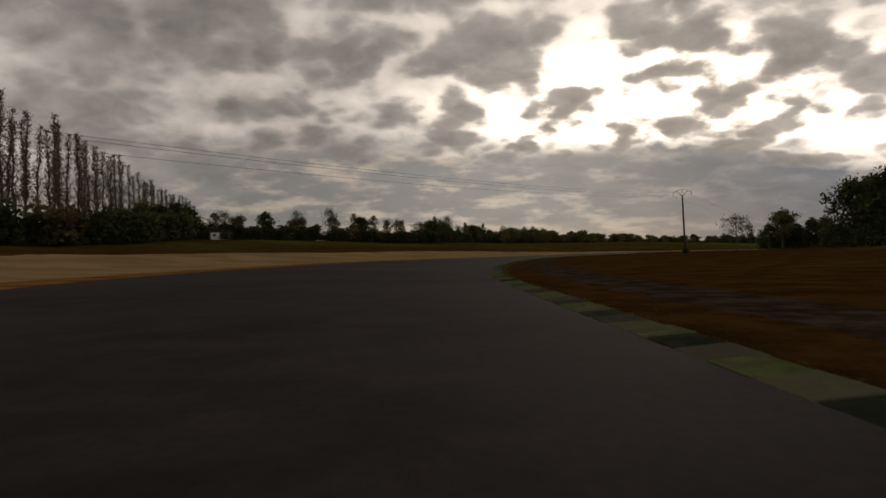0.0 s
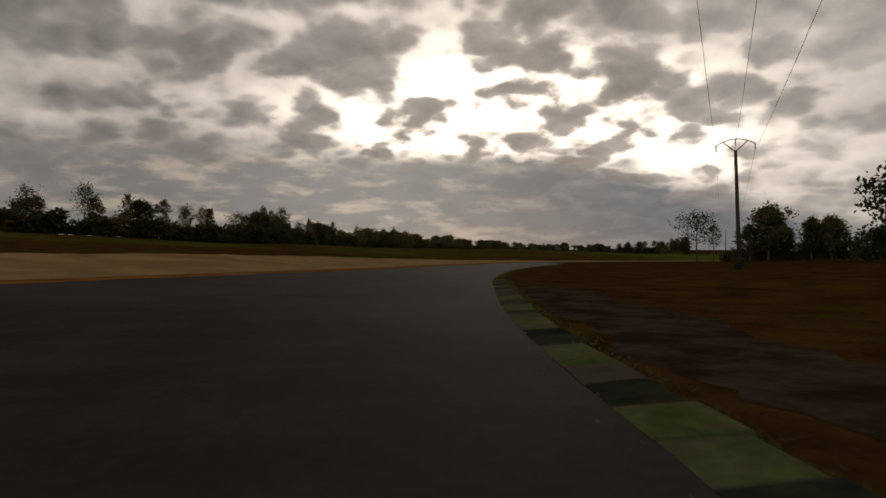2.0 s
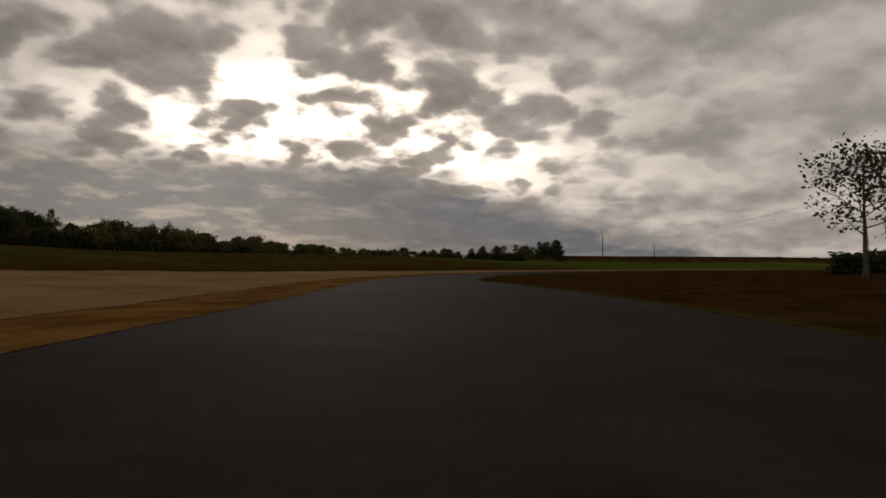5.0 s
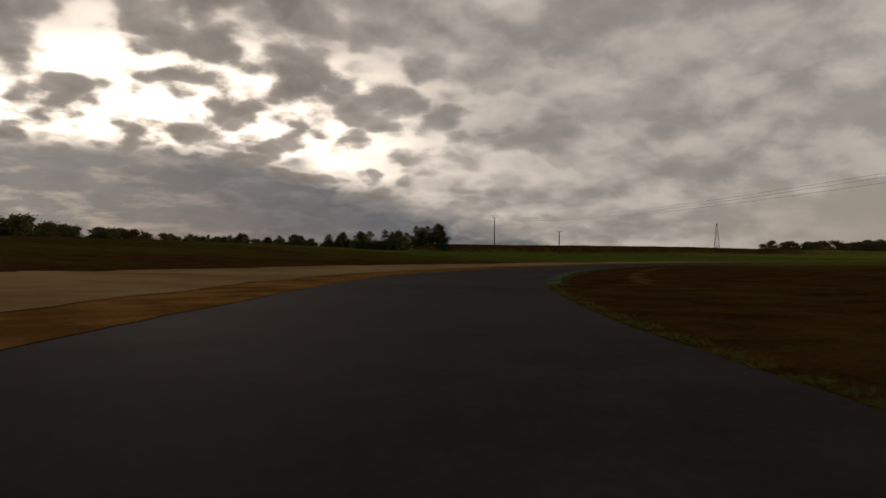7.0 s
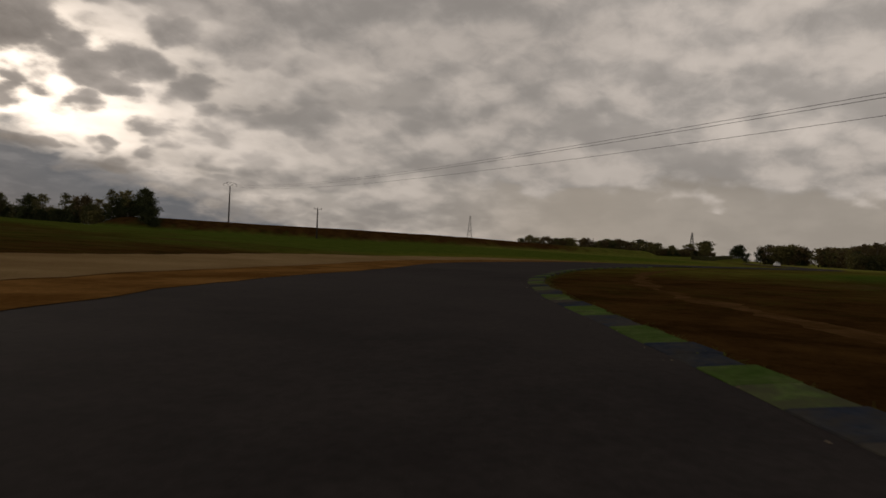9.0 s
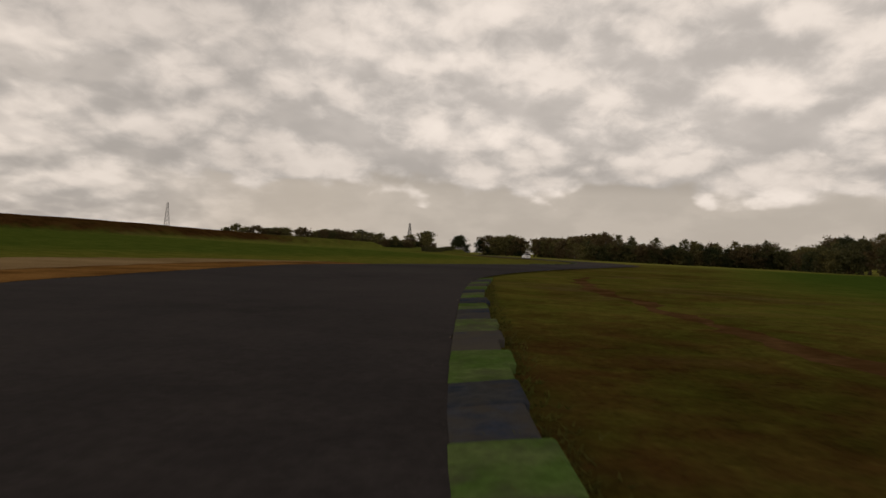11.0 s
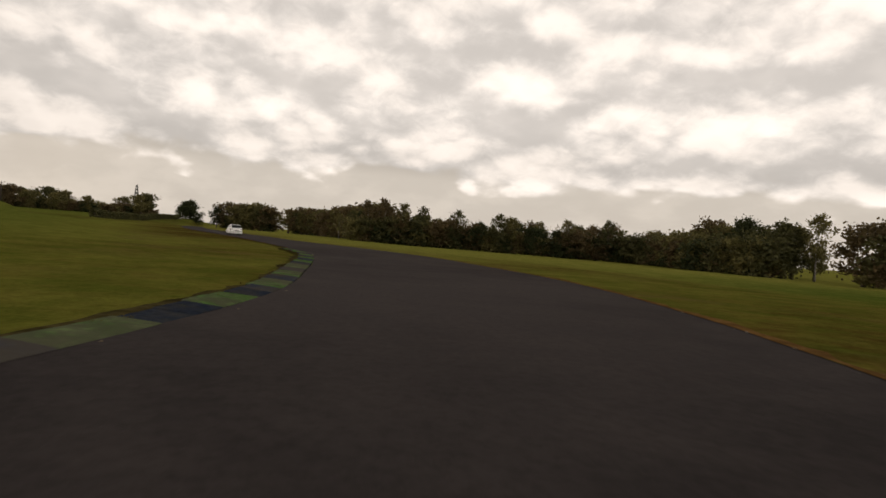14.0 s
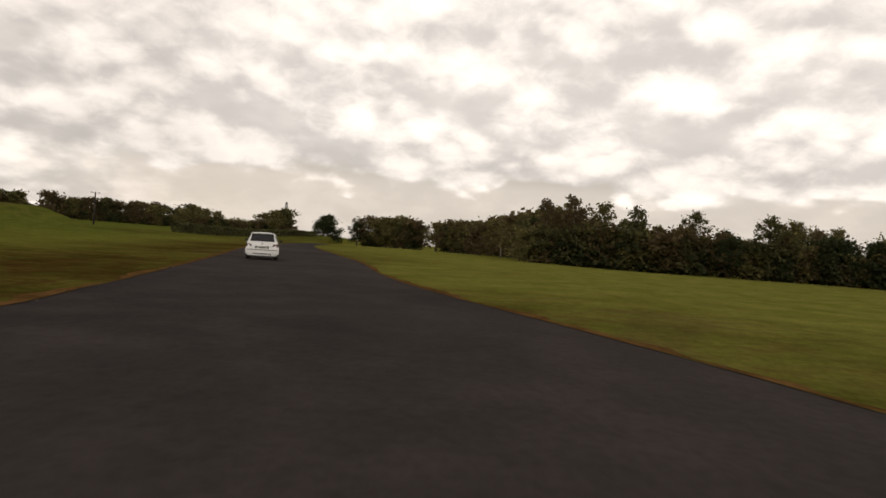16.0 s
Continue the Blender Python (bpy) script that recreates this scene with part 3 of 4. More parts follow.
def ragged(line, amount, seed):
    """The line with a small unevenness across."""
    nrm = normals(line)
    k = np.array([noise.noise(Vector((p[0] * 0.35, p[1] * 0.35, seed))) + 0.6 * noise.noise(Vector((p[0] * 1.3, p[1] * 1.3, seed))) for p in line])
    return line + nrm * (k * amount)[:, None]


def make_road():
    a, b = resample(smooth_line(RIGHT, 0.7), 900), resample(smooth_line(LEFT, 0.7), 900)
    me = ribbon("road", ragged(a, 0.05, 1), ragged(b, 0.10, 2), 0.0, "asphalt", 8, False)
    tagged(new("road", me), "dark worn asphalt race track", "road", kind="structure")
    # brown earth strip along the outer edge
    line = smooth_line(LEFT, 1.0)
    line = line[(line[:, 0] < 214) & (line[:, 1] > -100)]
    nrm = normals(line)
    me = ribbon("earth_verge", ragged(line - nrm * 0.15, 0.18, 3), ragged(line + nrm * 4.2, 0.5, 4), 0.012, "dirt", 4)
    tagged(new("earth_verge", me), "bare brown earth verge beside the asphalt", "verge", kind="structure")
    # a thin crumbling earth edge along the grass of the last bends
    for points, side, seed, first in ((RIGHT, -1, 21, 236), (LEFT, 1, 25, 299)):
        edge = smooth_line(points, 0.4)
        edge = edge[(edge[:, 0] > first) & (edge[:, 0] < 400)]
        off = normals(edge) * side
        me = ribbon("earth_verge", ragged(edge - off * 0.04, 0.06, seed), ragged(edge + off * (0.22 * np.minimum(1, np.arange(len(edge)) / 30))[:, None], 0.36, seed + 1), 0.010, "rust_earth", 2)
        if side > 0:
            me.flip_normals()
        tagged(new("earth_verge", me), "thin crumbling brown earth edge beside the asphalt", "verge", kind="structure")
    # bare soil worn open behind the kerb of the last left bend
    edge = smooth_line(LEFT, 0.4)
    edge = edge[(edge[:, 0] > 247) & (edge[:, 0] < 298) & (edge[:, 1] < 300)]
    off = normals(edge)
    me = ribbon("earth_verge", ragged(edge + off * 0.60, 0.03, 31), ragged(edge + off * 0.90, 0.42, 32), 0.014, "turned_soil", 2)
    me.flip_normals()
    tagged(new("earth_verge", me), "worn strip of bare brown soil behind the kerb", "verge", kind="structure")
    w = np.interp(line[:, 0], [-30, 50, 80, 125, 190, 205, 213], [30, 27, 20, 14, 11, 8, 4.4])
    me = ribbon("gravel_trap", ragged(line + nrm * 3.8, 0.4, 5), ragged(line + nrm * w[:, None], 0.8, 6), 0.03, "gravel", 14)
    tagged(new("gravel_trap", me), "pale sandy gravel trap on the outside of the bend", "gravel trap", kind="structure")


make_road()


def make_rut(points, keep, off, wid, mat, seed, label):
    line = smooth_line(points, 0.5)
    line = line[[bool(keep(p)) for p in line]]
    nrm = normals(line)
    n = len(line)
    w = (wid * np.minimum(1.0, np.minimum(np.arange(n), np.arange(n)[::-1]) / 14.0) + 0.02)[:, None]
    o = np.interp(np.arange(n), [0, n * 0.65, n - 1], off)[:, None]
    me = ribbon("bare_rut", ragged(line - nrm * (o + w), 0.7, seed), ragged(line - nrm * (o - w), 0.6, seed + 1), -0.055, mat, 4)
    tagged(new("bare_rut", me), label, "rut", kind="structure")


def make_wheel_ruts():
    """Bare ruts worn in the grass inside the bends."""
    make_rut(RIGHT, lambda p: -60 < p[1] < 112, (5.0, 4.4, 1.9), 1.5, "track_dirt", 8, "bare grey stony rut worn in the grass")
    make_rut(RIGHT, lambda p: 88 < p[0] < 206 and p[1] > 250, (4.8, 5.6, 4.6), 0.40, "worn_turf", 10, "bare brown wheel rut worn in the grass")


make_wheel_ruts()


# ---- kerbs ----
def slab_mesh(mat):
    """One concrete kerb slab: 0.97 m long, 0.68 m wide, rising from the asphalt to its outer edge."""
    prof = [(0.0, -0.08), (0.0, 0.008), (0.03, 0.016), (0.36, 0.042), (0.65, 0.060), (0.68, 0.048), (0.68, -0.08)]
    vs, fs = [], []
    ends = (-0.485, -0.47, 0.47, 0.485)
    for i, y in enumerate(ends):
        inset = 0.012 if i in (0, 3) else 0.0
        vs += [(x, y, z - inset) for x, z in prof]
    n = len(prof)
    for i in range(3):
        for k in range(n - 1):
            fs.append((i * n + k, i * n + k + 1, (i + 1) * n + k + 1, (i + 1) * n + k))
    fs.append(tuple(range(n - 1, -1, -1)))
    fs.append(tuple(3 * n + k for k in range(n)))
    return mesh_of("slab", vs, [f[::-1] for f in fs], mat)


SLAB = {m: slab_mesh(m) for m in ("kerb_green", "kerb_bright", "kerb_vivid", "kerb_blue", "kerb_dull")}


def make_kerb(points, start, end, flip, label, pattern):
    line = smooth_line(points, 1.0)
    mid = (line[1:] + line[:-1]) / 2
    d = np.diff(line, axis=0)
    keep = [i for i in range(len(mid)) if start(mid[i]) and end(mid[i])]
    k0 = tagged(new("kerb"), label, "kerb", "track kerbs")
    k0.location = (mid[keep[0]][0], mid[keep[0]][1], 0)
    rnd = random.Random(4)
    for n, i in enumerate(keep):
        a = math.atan2(d[i][1], d[i][0]) - math.pi / 2
        if flip:
            a += math.pi
        m = Matrix.Translation((mid[i][0] - k0.location.x, mid[i][1] - k0.location.y, rnd.uniform(-0.012, 0.008))) @ Euler(
            (rnd.uniform(-0.01, 0.01), rnd.uniform(-0.015, 0.015), a + rnd.uniform(-0.012, 0.012))).to_matrix().to_4x4()
        part("slab", SLAB[pattern[(n // 2) % len(pattern)]], k0, at=m @ Matrix.Diagonal((rnd.uniform(0.90, 1.10), 1, rnd.uniform(0.8, 1.3), 1)))


make_kerb(RIGHT, lambda p: p[1] > -8, lambda p: p[1] < 117, False, "concrete kerb with worn green and dull grey painted slabs", ("kerb_green", "kerb_dull"))
make_kerb(RIGHT, lambda p: p[0] > 88, lambda p: p[0] < 192.5 and p[1] > 250, False, "concrete kerb with worn green and blue painted slabs", ("kerb_bright", "kerb_blue"))
make_kerb(LEFT, lambda p: p[0] > 246, lambda p: p[0] < 297.5 and p[1] < 300, True, "concrete kerb with green and blue painted slabs", ("kerb_blue", "kerb_vivid"))


# ---- trees ----
def leaf_quads(rng, centres, spread, count, size, squash=0.8):
    c = np.array(centres)
    pick = rng.integers(0, len(c), count)
    p = c[pick] + rng.normal(0, 1, (count, 3)) * spread * np.array([1, 1, squash])
    u = rng.normal(0, 1, (count, 3))
    u /= np.linalg.norm(u, axis=1)[:, None]
    v = np.cross(u, rng.normal(0, 1, (count, 3)))
    v /= np.linalg.norm(v, axis=1)[:, None] + 1e-9
    s = size * rng.uniform(0.5, 1.3, (count, 1))
    q = np.stack([p - u * s, p + v * s * 0.6, p + u * s, p - v * s * 0.6], 1).reshape(-1, 3)
    f = np.arange(count * 4).reshape(-1, 4)
    return q, f


def tree_meshes(seed, tall, wide, trunk_r, leaves, leaf_size, leaf_mat, bark="bark", clear=0.22, style="round"):
    """The trunk-with-limbs mesh and the crown mesh of one kind of tree."""
    rng = np.random.default_rng(seed)
    rnd = random.Random(seed)
    wood, tips = [], []
    n = 9
    lean = (rnd.uniform(-0.03, 0.03) * tall, rnd.uniform(-0.03, 0.03) * tall)
    trunk = [Vector((lean[0] * (i / n) ** 2 + rnd.uniform(-1, 1) * 0.01 * tall * (i > 0), lean[1] * (i / n) ** 2 + rnd.uniform(-1, 1) * 0.01 * tall * (i > 0), tall * 0.88 * i / n - (0.25 if i == 0 else 0))) for i in range(n + 1)]
    wood.append(tube(trunk, [trunk_r * (1.35 if i == 0 else 1 - 0.88 * i / n) for i in range(n + 1)], 8))
    limbs = 44 if style == "poplar" else 17
    for b in range(limbs):
        h = clear + (0.97 - clear) * (b + rnd.random()) / limbs
        j = min(n - 1, int(h * n))
        base = trunk[j].lerp(trunk[j + 1], h * n - j)
        a = b * 2.399 + rnd.uniform(-0.5, 0.5)
        if style == "poplar":
            reach, up = wide * rnd.uniform(0.55, 1.0) * (1.1 - 0.75 * h), 1.9
        elif style == "bush":
            reach, up = wide * rnd.uniform(0.6, 1.0), 0.55
        else:
            reach, up = wide * rnd.uniform(0.6, 1.05) * math.sin(math.pi * min(0.97, 0.22 + 0.78 * (h - clear) / (1 - clear))) ** 0.6, rnd.uniform(0.25, 0.8)
        d = Vector((math.cos(a), math.sin(a), up)).normalized()
        pts = [base]
        for k in range(1, 5):
            pts.append(pts[-1] + (d + Vector((rnd.uniform(-1, 1), rnd.uniform(-1, 1), rnd.uniform(-0.4, 0.6))) * 0.28) * reach / 4)
        r = max(0.02, trunk_r * 0.42 * (1 - 0.7 * h))
        wood.append(tube(pts, [r * (1 - 0.2 * k) for k in range(5)], 5))
        for k in (2, 3, 4):
            tips.append(pts[k])
            for s in range(2):
                e = Vector((rnd.uniform(-1, 1), rnd.uniform(-1, 1), rnd.uniform(-0.2, 1.0) * (1.6 if style == "poplar" else 1))) * reach * 0.33
                wood.append(tube([pts[k], pts[k] + e * 0.5 + Vector((0, 0, 0.05)), pts[k] + e], [r * 0.35, r * 0.25, r * 0.1], 3))
                tips += [pts[k] + e * 0.6, pts[k] + e]
    tips.append(trunk[-1])
    if style == "bush":
        for k in range(60):
            a, r = rnd.uniform(0, 6.283), wide * math.sqrt(rnd.random()) * 0.95
            tips.append(Vector((math.cos(a) * r, math.sin(a) * r, rnd.uniform(0.1, 0.62) * tall * (1.15 - 0.6 * r / wide))))
    vs, fs = joined(wood)
    me1 = mesh_of("trunk", vs, fs, bark, True)
    q, f = leaf_quads(rng, tips, wide * (0.07 if style == "poplar" else 0.13), leaves, leaf_size, 0.9)
    q[:, 2] = np.maximum(q[:, 2], 0.15)
    me2 = mesh_of("crown", q, f.tolist(), leaf_mat)
    return me1, me2


KINDS = {
    "oak": [tree_meshes(s, 11.5, 4.6, 0.32, 3000, 0.33, m, "bark", 0.13) for s, m in ((1, "leaf_green"), (2, "leaf_olive"), (3, "leaf_dark"), (4, "leaf_rust"))],
    "slim": [tree_meshes(s, 12.5, 2.7, 0.17, 1300, 0.26, m, b, 0.3) for s, m, b in ((11, "leaf_olive", "birch_bark"), (12, "leaf_rust", "birch_bark"), (13, "leaf_green", "bark"))],
    "poplar": [tree_meshes(s, 29.0, 3.4, 0.36, 1700, 0.17, "twig_grey", "bark", 0.2, "poplar") for s in (21, 22, 23)],
    "bush": [tree_meshes(s, 4.6, 2.7, 0.10, 1500, 0.26, m, "bark", 0.05, "bush") for s, m in ((31, "leaf_dark"), (32, "leaf_olive"), (33, "leaf_rust"), (34, "leaf_green"))],
    # dark leaf colour stands in for these trees' backlit silhouettes
    "open": [tree_meshes(s, 12.5, 5.2, 0.26, 1300, 0.24, "leaf_dark", "bark", 0.36) for s in (41, 42)],
}
LABELS = {
    "oak": ("broad-crowned tree in dull autumn leaf", "tree"), "slim": ("slim birch tree with thin autumn crown", "tree"),
    "poplar": ("tall narrow nearly bare poplar tree", "tree"), "bush": ("dense dark bush in a hedgerow", "bush"),
    "open": ("spreading tree with sparse yellowing leaves", "tree"),
}
FIRST = {}
trng = random.Random(77)


def plant(kind, x, y, size=1.0, which=None, group="", wide=1.0):
    k = trng.randrange(len(KINDS[kind])) if which is None else which
    base = {"oak": "tree", "slim": "birch_tree", "poplar": "poplar_tree", "bush": "bush", "open": "tree"}[kind]
    m = pose(x, y, z_at(x, y) - 0.08, 0, 0, trng.uniform(0, 360))
    if (kind, k) not in FIRST:
        e = new(base)
        tagged(e, *LABELS[kind], group)
        part("trunk", KINDS[kind][k][0], e)
        part("crown", KINDS[kind][k][1], e)
        FIRST[kind, k] = e
        e.matrix_basis = m
    else:
        e = copy_thing(FIRST[kind, k], m)
        if group:
            e["group"] = group
    w = size * wide * trng.uniform(0.9, 1.1)
    e.scale = (w, w, size)
    return e


LITE = {
    "oak": [tree_meshes(s, 11.5, 4.6, 0.32, 1500, 0.48, m, "bark", 0.07) for s, m in ((1, "leaf_green"), (2, "leaf_olive"), (4, "leaf_rust"))],
    "bush": [tree_meshes(s, 4.6, 2.7, 0.10, 760, 0.42, m, "bark", 0.05, "bush") for s, m in ((31, "leaf_dark"), (32, "leaf_olive"), (33, "leaf_rust"))],
}
RAW = {}


def raw(me):
    if me.name not in RAW:
        v = np.empty(len(me.vertices) * 3)
        me.vertices.foreach_get("co", v)
        RAW[me.name] = (v.reshape(-1, 3), [tuple(p.vertices) for p in me.polygons])
    return RAW[me.name]


def thicket(name, label, category, points, step, kinds, sizes, jitter=1.5, wide=1.0):
    """A far or tangled belt of trees that nobody could count, as one mesh."""
    order = ["bark", "leaf_green", "leaf_olive", "leaf_rust", "leaf_dark"]
    vs, fs, mi, n = [], [], [], 0
    for p in smooth_line(points, step):
        x, y = p[0] + trng.uniform(-jitter, jitter), p[1] + trng.uniform(-jitter, jitter)
        size, a, z = trng.uniform(*sizes), trng.uniform(0, 6.283), z_at(x, y) - 0.1
        w = size * wide
        options = LITE[trng.choice(kinds)]
        # mostly dark leaves, standing in for the hedge's backlit silhouette
        if name == "hedgerow" and trng.random() < 0.9:
            options = options[:1]
        for me in trng.choice(options):
            v, f = raw(me)
            vs.append(np.c_[(v[:, 0] * math.cos(a) - v[:, 1] * math.sin(a)) * w + x, (v[:, 0] * math.sin(a) + v[:, 1] * math.cos(a)) * w + y, v[:, 2] * size + z])
            fs += [tuple(i + n for i in q) for q in f]
            mi += [order.index(me.materials[0].name)] * len(f)
            n += len(v)
    me = mesh_of(name, np.concatenate(vs), fs, order[0])
    for m in order[1:]:
        me.materials.append(MATS[m])
    me.polygons.foreach_set("material_index", mi)
    tagged(new(name, me), label, category, kind="stuff")


# groups given dark leaf colour in place of backlit shade
BACKLIT = ("treeline", "hedgerow trees", "grove inside the bend", "trees on the rise")


def row(points, step, kinds, sizes, group, jitter=1.5, depth=0.0, wide=1.0):
    line = smooth_line(points, step)
    for p in line:
        kind = trng.choice(kinds)
        plant(kind, p[0] + trng.uniform(-jitter, jitter) - depth * trng.random(), p[1] + trng.uniform(-jitter, jitter) + depth * trng.random(),
              trng.uniform(*sizes), {"oak": 2, "bush": 0}.get(kind) if group in BACKLIT and trng.random() < 0.75 else None, group, wide)


# poplars and the hedge beside the first straight
HEDGE = ("hedgerow", "dense dark hedgerow of tangled autumn bushes", "hedgerow")
WOODS = ("far_wood", "far belt of mixed trees in dull autumn leaf", "wood")
row([(-80, 118), (-92, 170), (-104, 230)], 4.2, ["poplar"], (0.92, 1.12), "row of poplars", 0.8)
row([(-106, 240), (-122, 310), (-134, 370)], 4.6, ["poplar"], (0.80, 0.95), "row of poplars", 1.0)
thicket(*HEDGE, [(-150, 90), (-80, 108), (-66, 150), (-74, 200)], 2.6, ["bush"], (0.8, 1.35), 1.2, 1.2)
row([(-92, 204), (-80, 209), (-68, 214)], 4.2, ["oak", "oak", "bush"], (0.85, 1.1), "hedgerow trees", 1.5, 0, 1.1)
A_LINE = [(-72, 205), (-48, 236), (-18, 254), (4, 310), (24, 380), (80, 480), (160, 590), (300, 680)]
thicket(*HEDGE, A_LINE[:5], 1.7, ["bush"], (0.30, 0.45), 1.2, 2.3)
thicket(*HEDGE, A_LINE, 2.2, ["bush"], (0.5, 0.95), 2.0, 1.6)
row([(x + 3, y + 6) for x, y in A_LINE[:6]], 5.0, ["oak", "slim", "oak", "oak", "slim", "open"], (0.42, 0.85), "treeline", 3.0, 4.0, 1.1)
row([(x + 1, y + 3) for x, y in A_LINE[1:6]], 9.0, ["open", "slim", "open"], (0.5, 0.95), "treeline", 3.0, 2.0, 0.6)
thicket(*WOODS, [(x + 8, y + 8) for x, y in A_LINE[4:]], 5.0, ["oak", "oak", "bush"], (0.5, 0.9), 4.0, 1.4)
# trees inside the first bends
for x, y, s, k in ((89.5, 193, 0.62, 2), (92.7, 192, 0.95, 0), (95, 193.5, 0.80, 2), (98, 194, 0.60, 2), (98.2, 187.5, 0.72, 2), (100, 184.5, 0.70, 0), (102, 187, 0.74, 2)):
    plant("oak", x, y, s, k, "grove inside the bend", 0.9)
row([(89, 195), (94, 194.5), (100, 190), (103, 184)], 2.6, ["bush"], (0.5, 0.75), "grove inside the bend", 0.8, 0, 1.1)
for x, y, s in ((96, 165.5, 1.45), (101, 160, 1.6), (107, 155, 1.7), (114, 149, 1.75), (122, 143, 1.8), (103, 170, 1.5), (111, 165, 1.6), (120, 157, 1.7)):
    plant("oak", x, y, s, 2, "grove inside the bend", 0.9)
row([(93.5, 169), (95, 164), (103, 155), (112, 147), (124, 138)], 2.8, ["bush"], (0.9, 1.3), "grove inside the bend", 0.8, 0, 1.2)
plant("open", 85.1, 203.6, 0.84, 0, "", 1.05)
plant("open", 88.6, 203.2, 0.66, 1, "", 0.5)
thicket(*HEDGE, [(100, 214), (240, 224)], 1.5, ["bush"], (0.28, 0.42), 0.8, 2.2)
# trees on the rise to the north
row([(219, 414), (222, 440), (219, 472), (208, 520), (190, 570), (168, 625)], 3.2, ["oak", "slim", "bush", "oak"], (0.46, 0.78), "trees on the rise", 2.0, 3.0, 1.05)
row([(219, 414), (221, 440), (219, 472), (208, 520)], 3.0, ["bush"], (0.65, 0.95), "trees on the rise", 1.5, 2.0, 1.2)
# woods beyond the last bend
WOOD = [(417, 262), (412, 245), (405, 221), (396, 197), (372, 201), (346, 203)]
row(WOOD, 2.4, ["bush"], (0.8, 1.4), "wood edge", 1.2, 0, 1.2)
row(WOOD, 3.2, ["oak", "oak", "slim"], (0.42, 0.60), "wood edge", 1.4, 0, 1.2)
row([(x + 7 if x > 390 else x + 3, y - 7 if x < 400 else y) for x, y in WOOD], 3.8, ["oak", "slim", "oak"], (0.44, 0.80), "wood edge", 2.0)
row([(x + 14 if x > 390 else x + 6, y - 14 if x < 400 else y) for x, y in WOOD], 4.6, ["oak", "slim"], (0.55, 0.78), "wood edge", 3.0)
for x, y, s in ((418, 259, 0.98), (416, 255, 1.05), (415.5, 250.5, 1.0), (412.5, 246, 0.95), (411, 238, 0.92), (406.5, 229, 0.9), (405, 226, 0.86), (402, 213, 0.9), (399, 204, 0.95)):
    plant("slim", x, y, s * 0.9, None, "wood edge")
thicket("undergrowth", "dense dark brambles and scrub under the wood edge", "undergrowth", WOOD, 1.3, ["bush"], (0.45, 0.8), 1.6, 1.6)
thicket("undergrowth", "dense dark brambles and scrub under the wood edge", "undergrowth", [(325, 203), (306, 195), (280, 185), (255, 171)], 1.4, ["bush", "bush", "oak"], (0.5, 0.72), 1.8, 1.5)
row([(374, 194), (360, 195), (344, 197)], 3.4, ["oak", "oak", "slim"], (0.72, 0.98), "wood edge", 1.4)
row([(326, 203), (306, 196), (280, 186), (255, 172)], 3.2, ["oak", "oak", "bush", "bush"], (0.62, 0.9), "grove", 2.0, 0, 1.2)
row([(328, 196), (308, 188), (280, 178)], 4.0, ["oak", "slim"], (0.78, 1.0), "grove", 2.0)
plant("oak", 604.6, 322.4, 0.84, 2, "trees beyond the mound", 1.25)
plant("bush", 603, 319.5, 1.25, 0, "trees beyond the mound", 1.2)
plant("bush", 602, 325.5, 1.2, 0, "trees beyond the mound", 1.2)
plant("oak", 606, 324.5, 0.78, 2, "trees beyond the mound", 1.15)
plant("oak", 602, 309.5, 0.92, 2, "trees beyond the mound", 1.0)
plant("oak", 598, 343.5, 0.85, 1, "trees beyond the mound", 1.2)
plant("oak", 570, 275.6, 1.0, 1, "trees beyond the mound", 1.25)
thicket(*WOODS, [(604, 306), (592, 295), (578, 283)], 2.0, ["oak", "bush"], (0.95, 1.2), 1.6, 1.3)
thicket(*WOODS, [(566, 271), (530, 262), (480, 256), (440, 252)], 2.4, ["oak", "bush"], (0.8, 1.05), 2.5, 1.4)
thicket(*WOODS, [(535, 450), (548, 424), (562, 396), (574, 370), (582, 352)], 1.6, ["oak", "bush", "bush"], (0.6, 0.85), 2.5, 1.3)
thicket(*WOODS, [(640, 345), (660, 390), (665, 450), (660, 500)], 2.6, ["oak", "bush", "bush"], (0.75, 1.05), 5.0, 1.4)
thicket(*WOODS, [(535, 450), (548, 424), (562, 396), (574, 370), (582, 352)], 2.2, ["bush"], (0.5, 0.75), 2.0, 1.7)
thicket(*WOODS, [(636, 345), (655, 390), (660, 450), (655, 500)], 2.6, ["bush"], (0.6, 0.85), 3.0, 1.7)
thicket(*WOODS, [(655, 520), (640, 580), (610, 640)], 5.0, ["bush", "bush", "oak"], (0.45, 0.6), 5.0, 1.6)


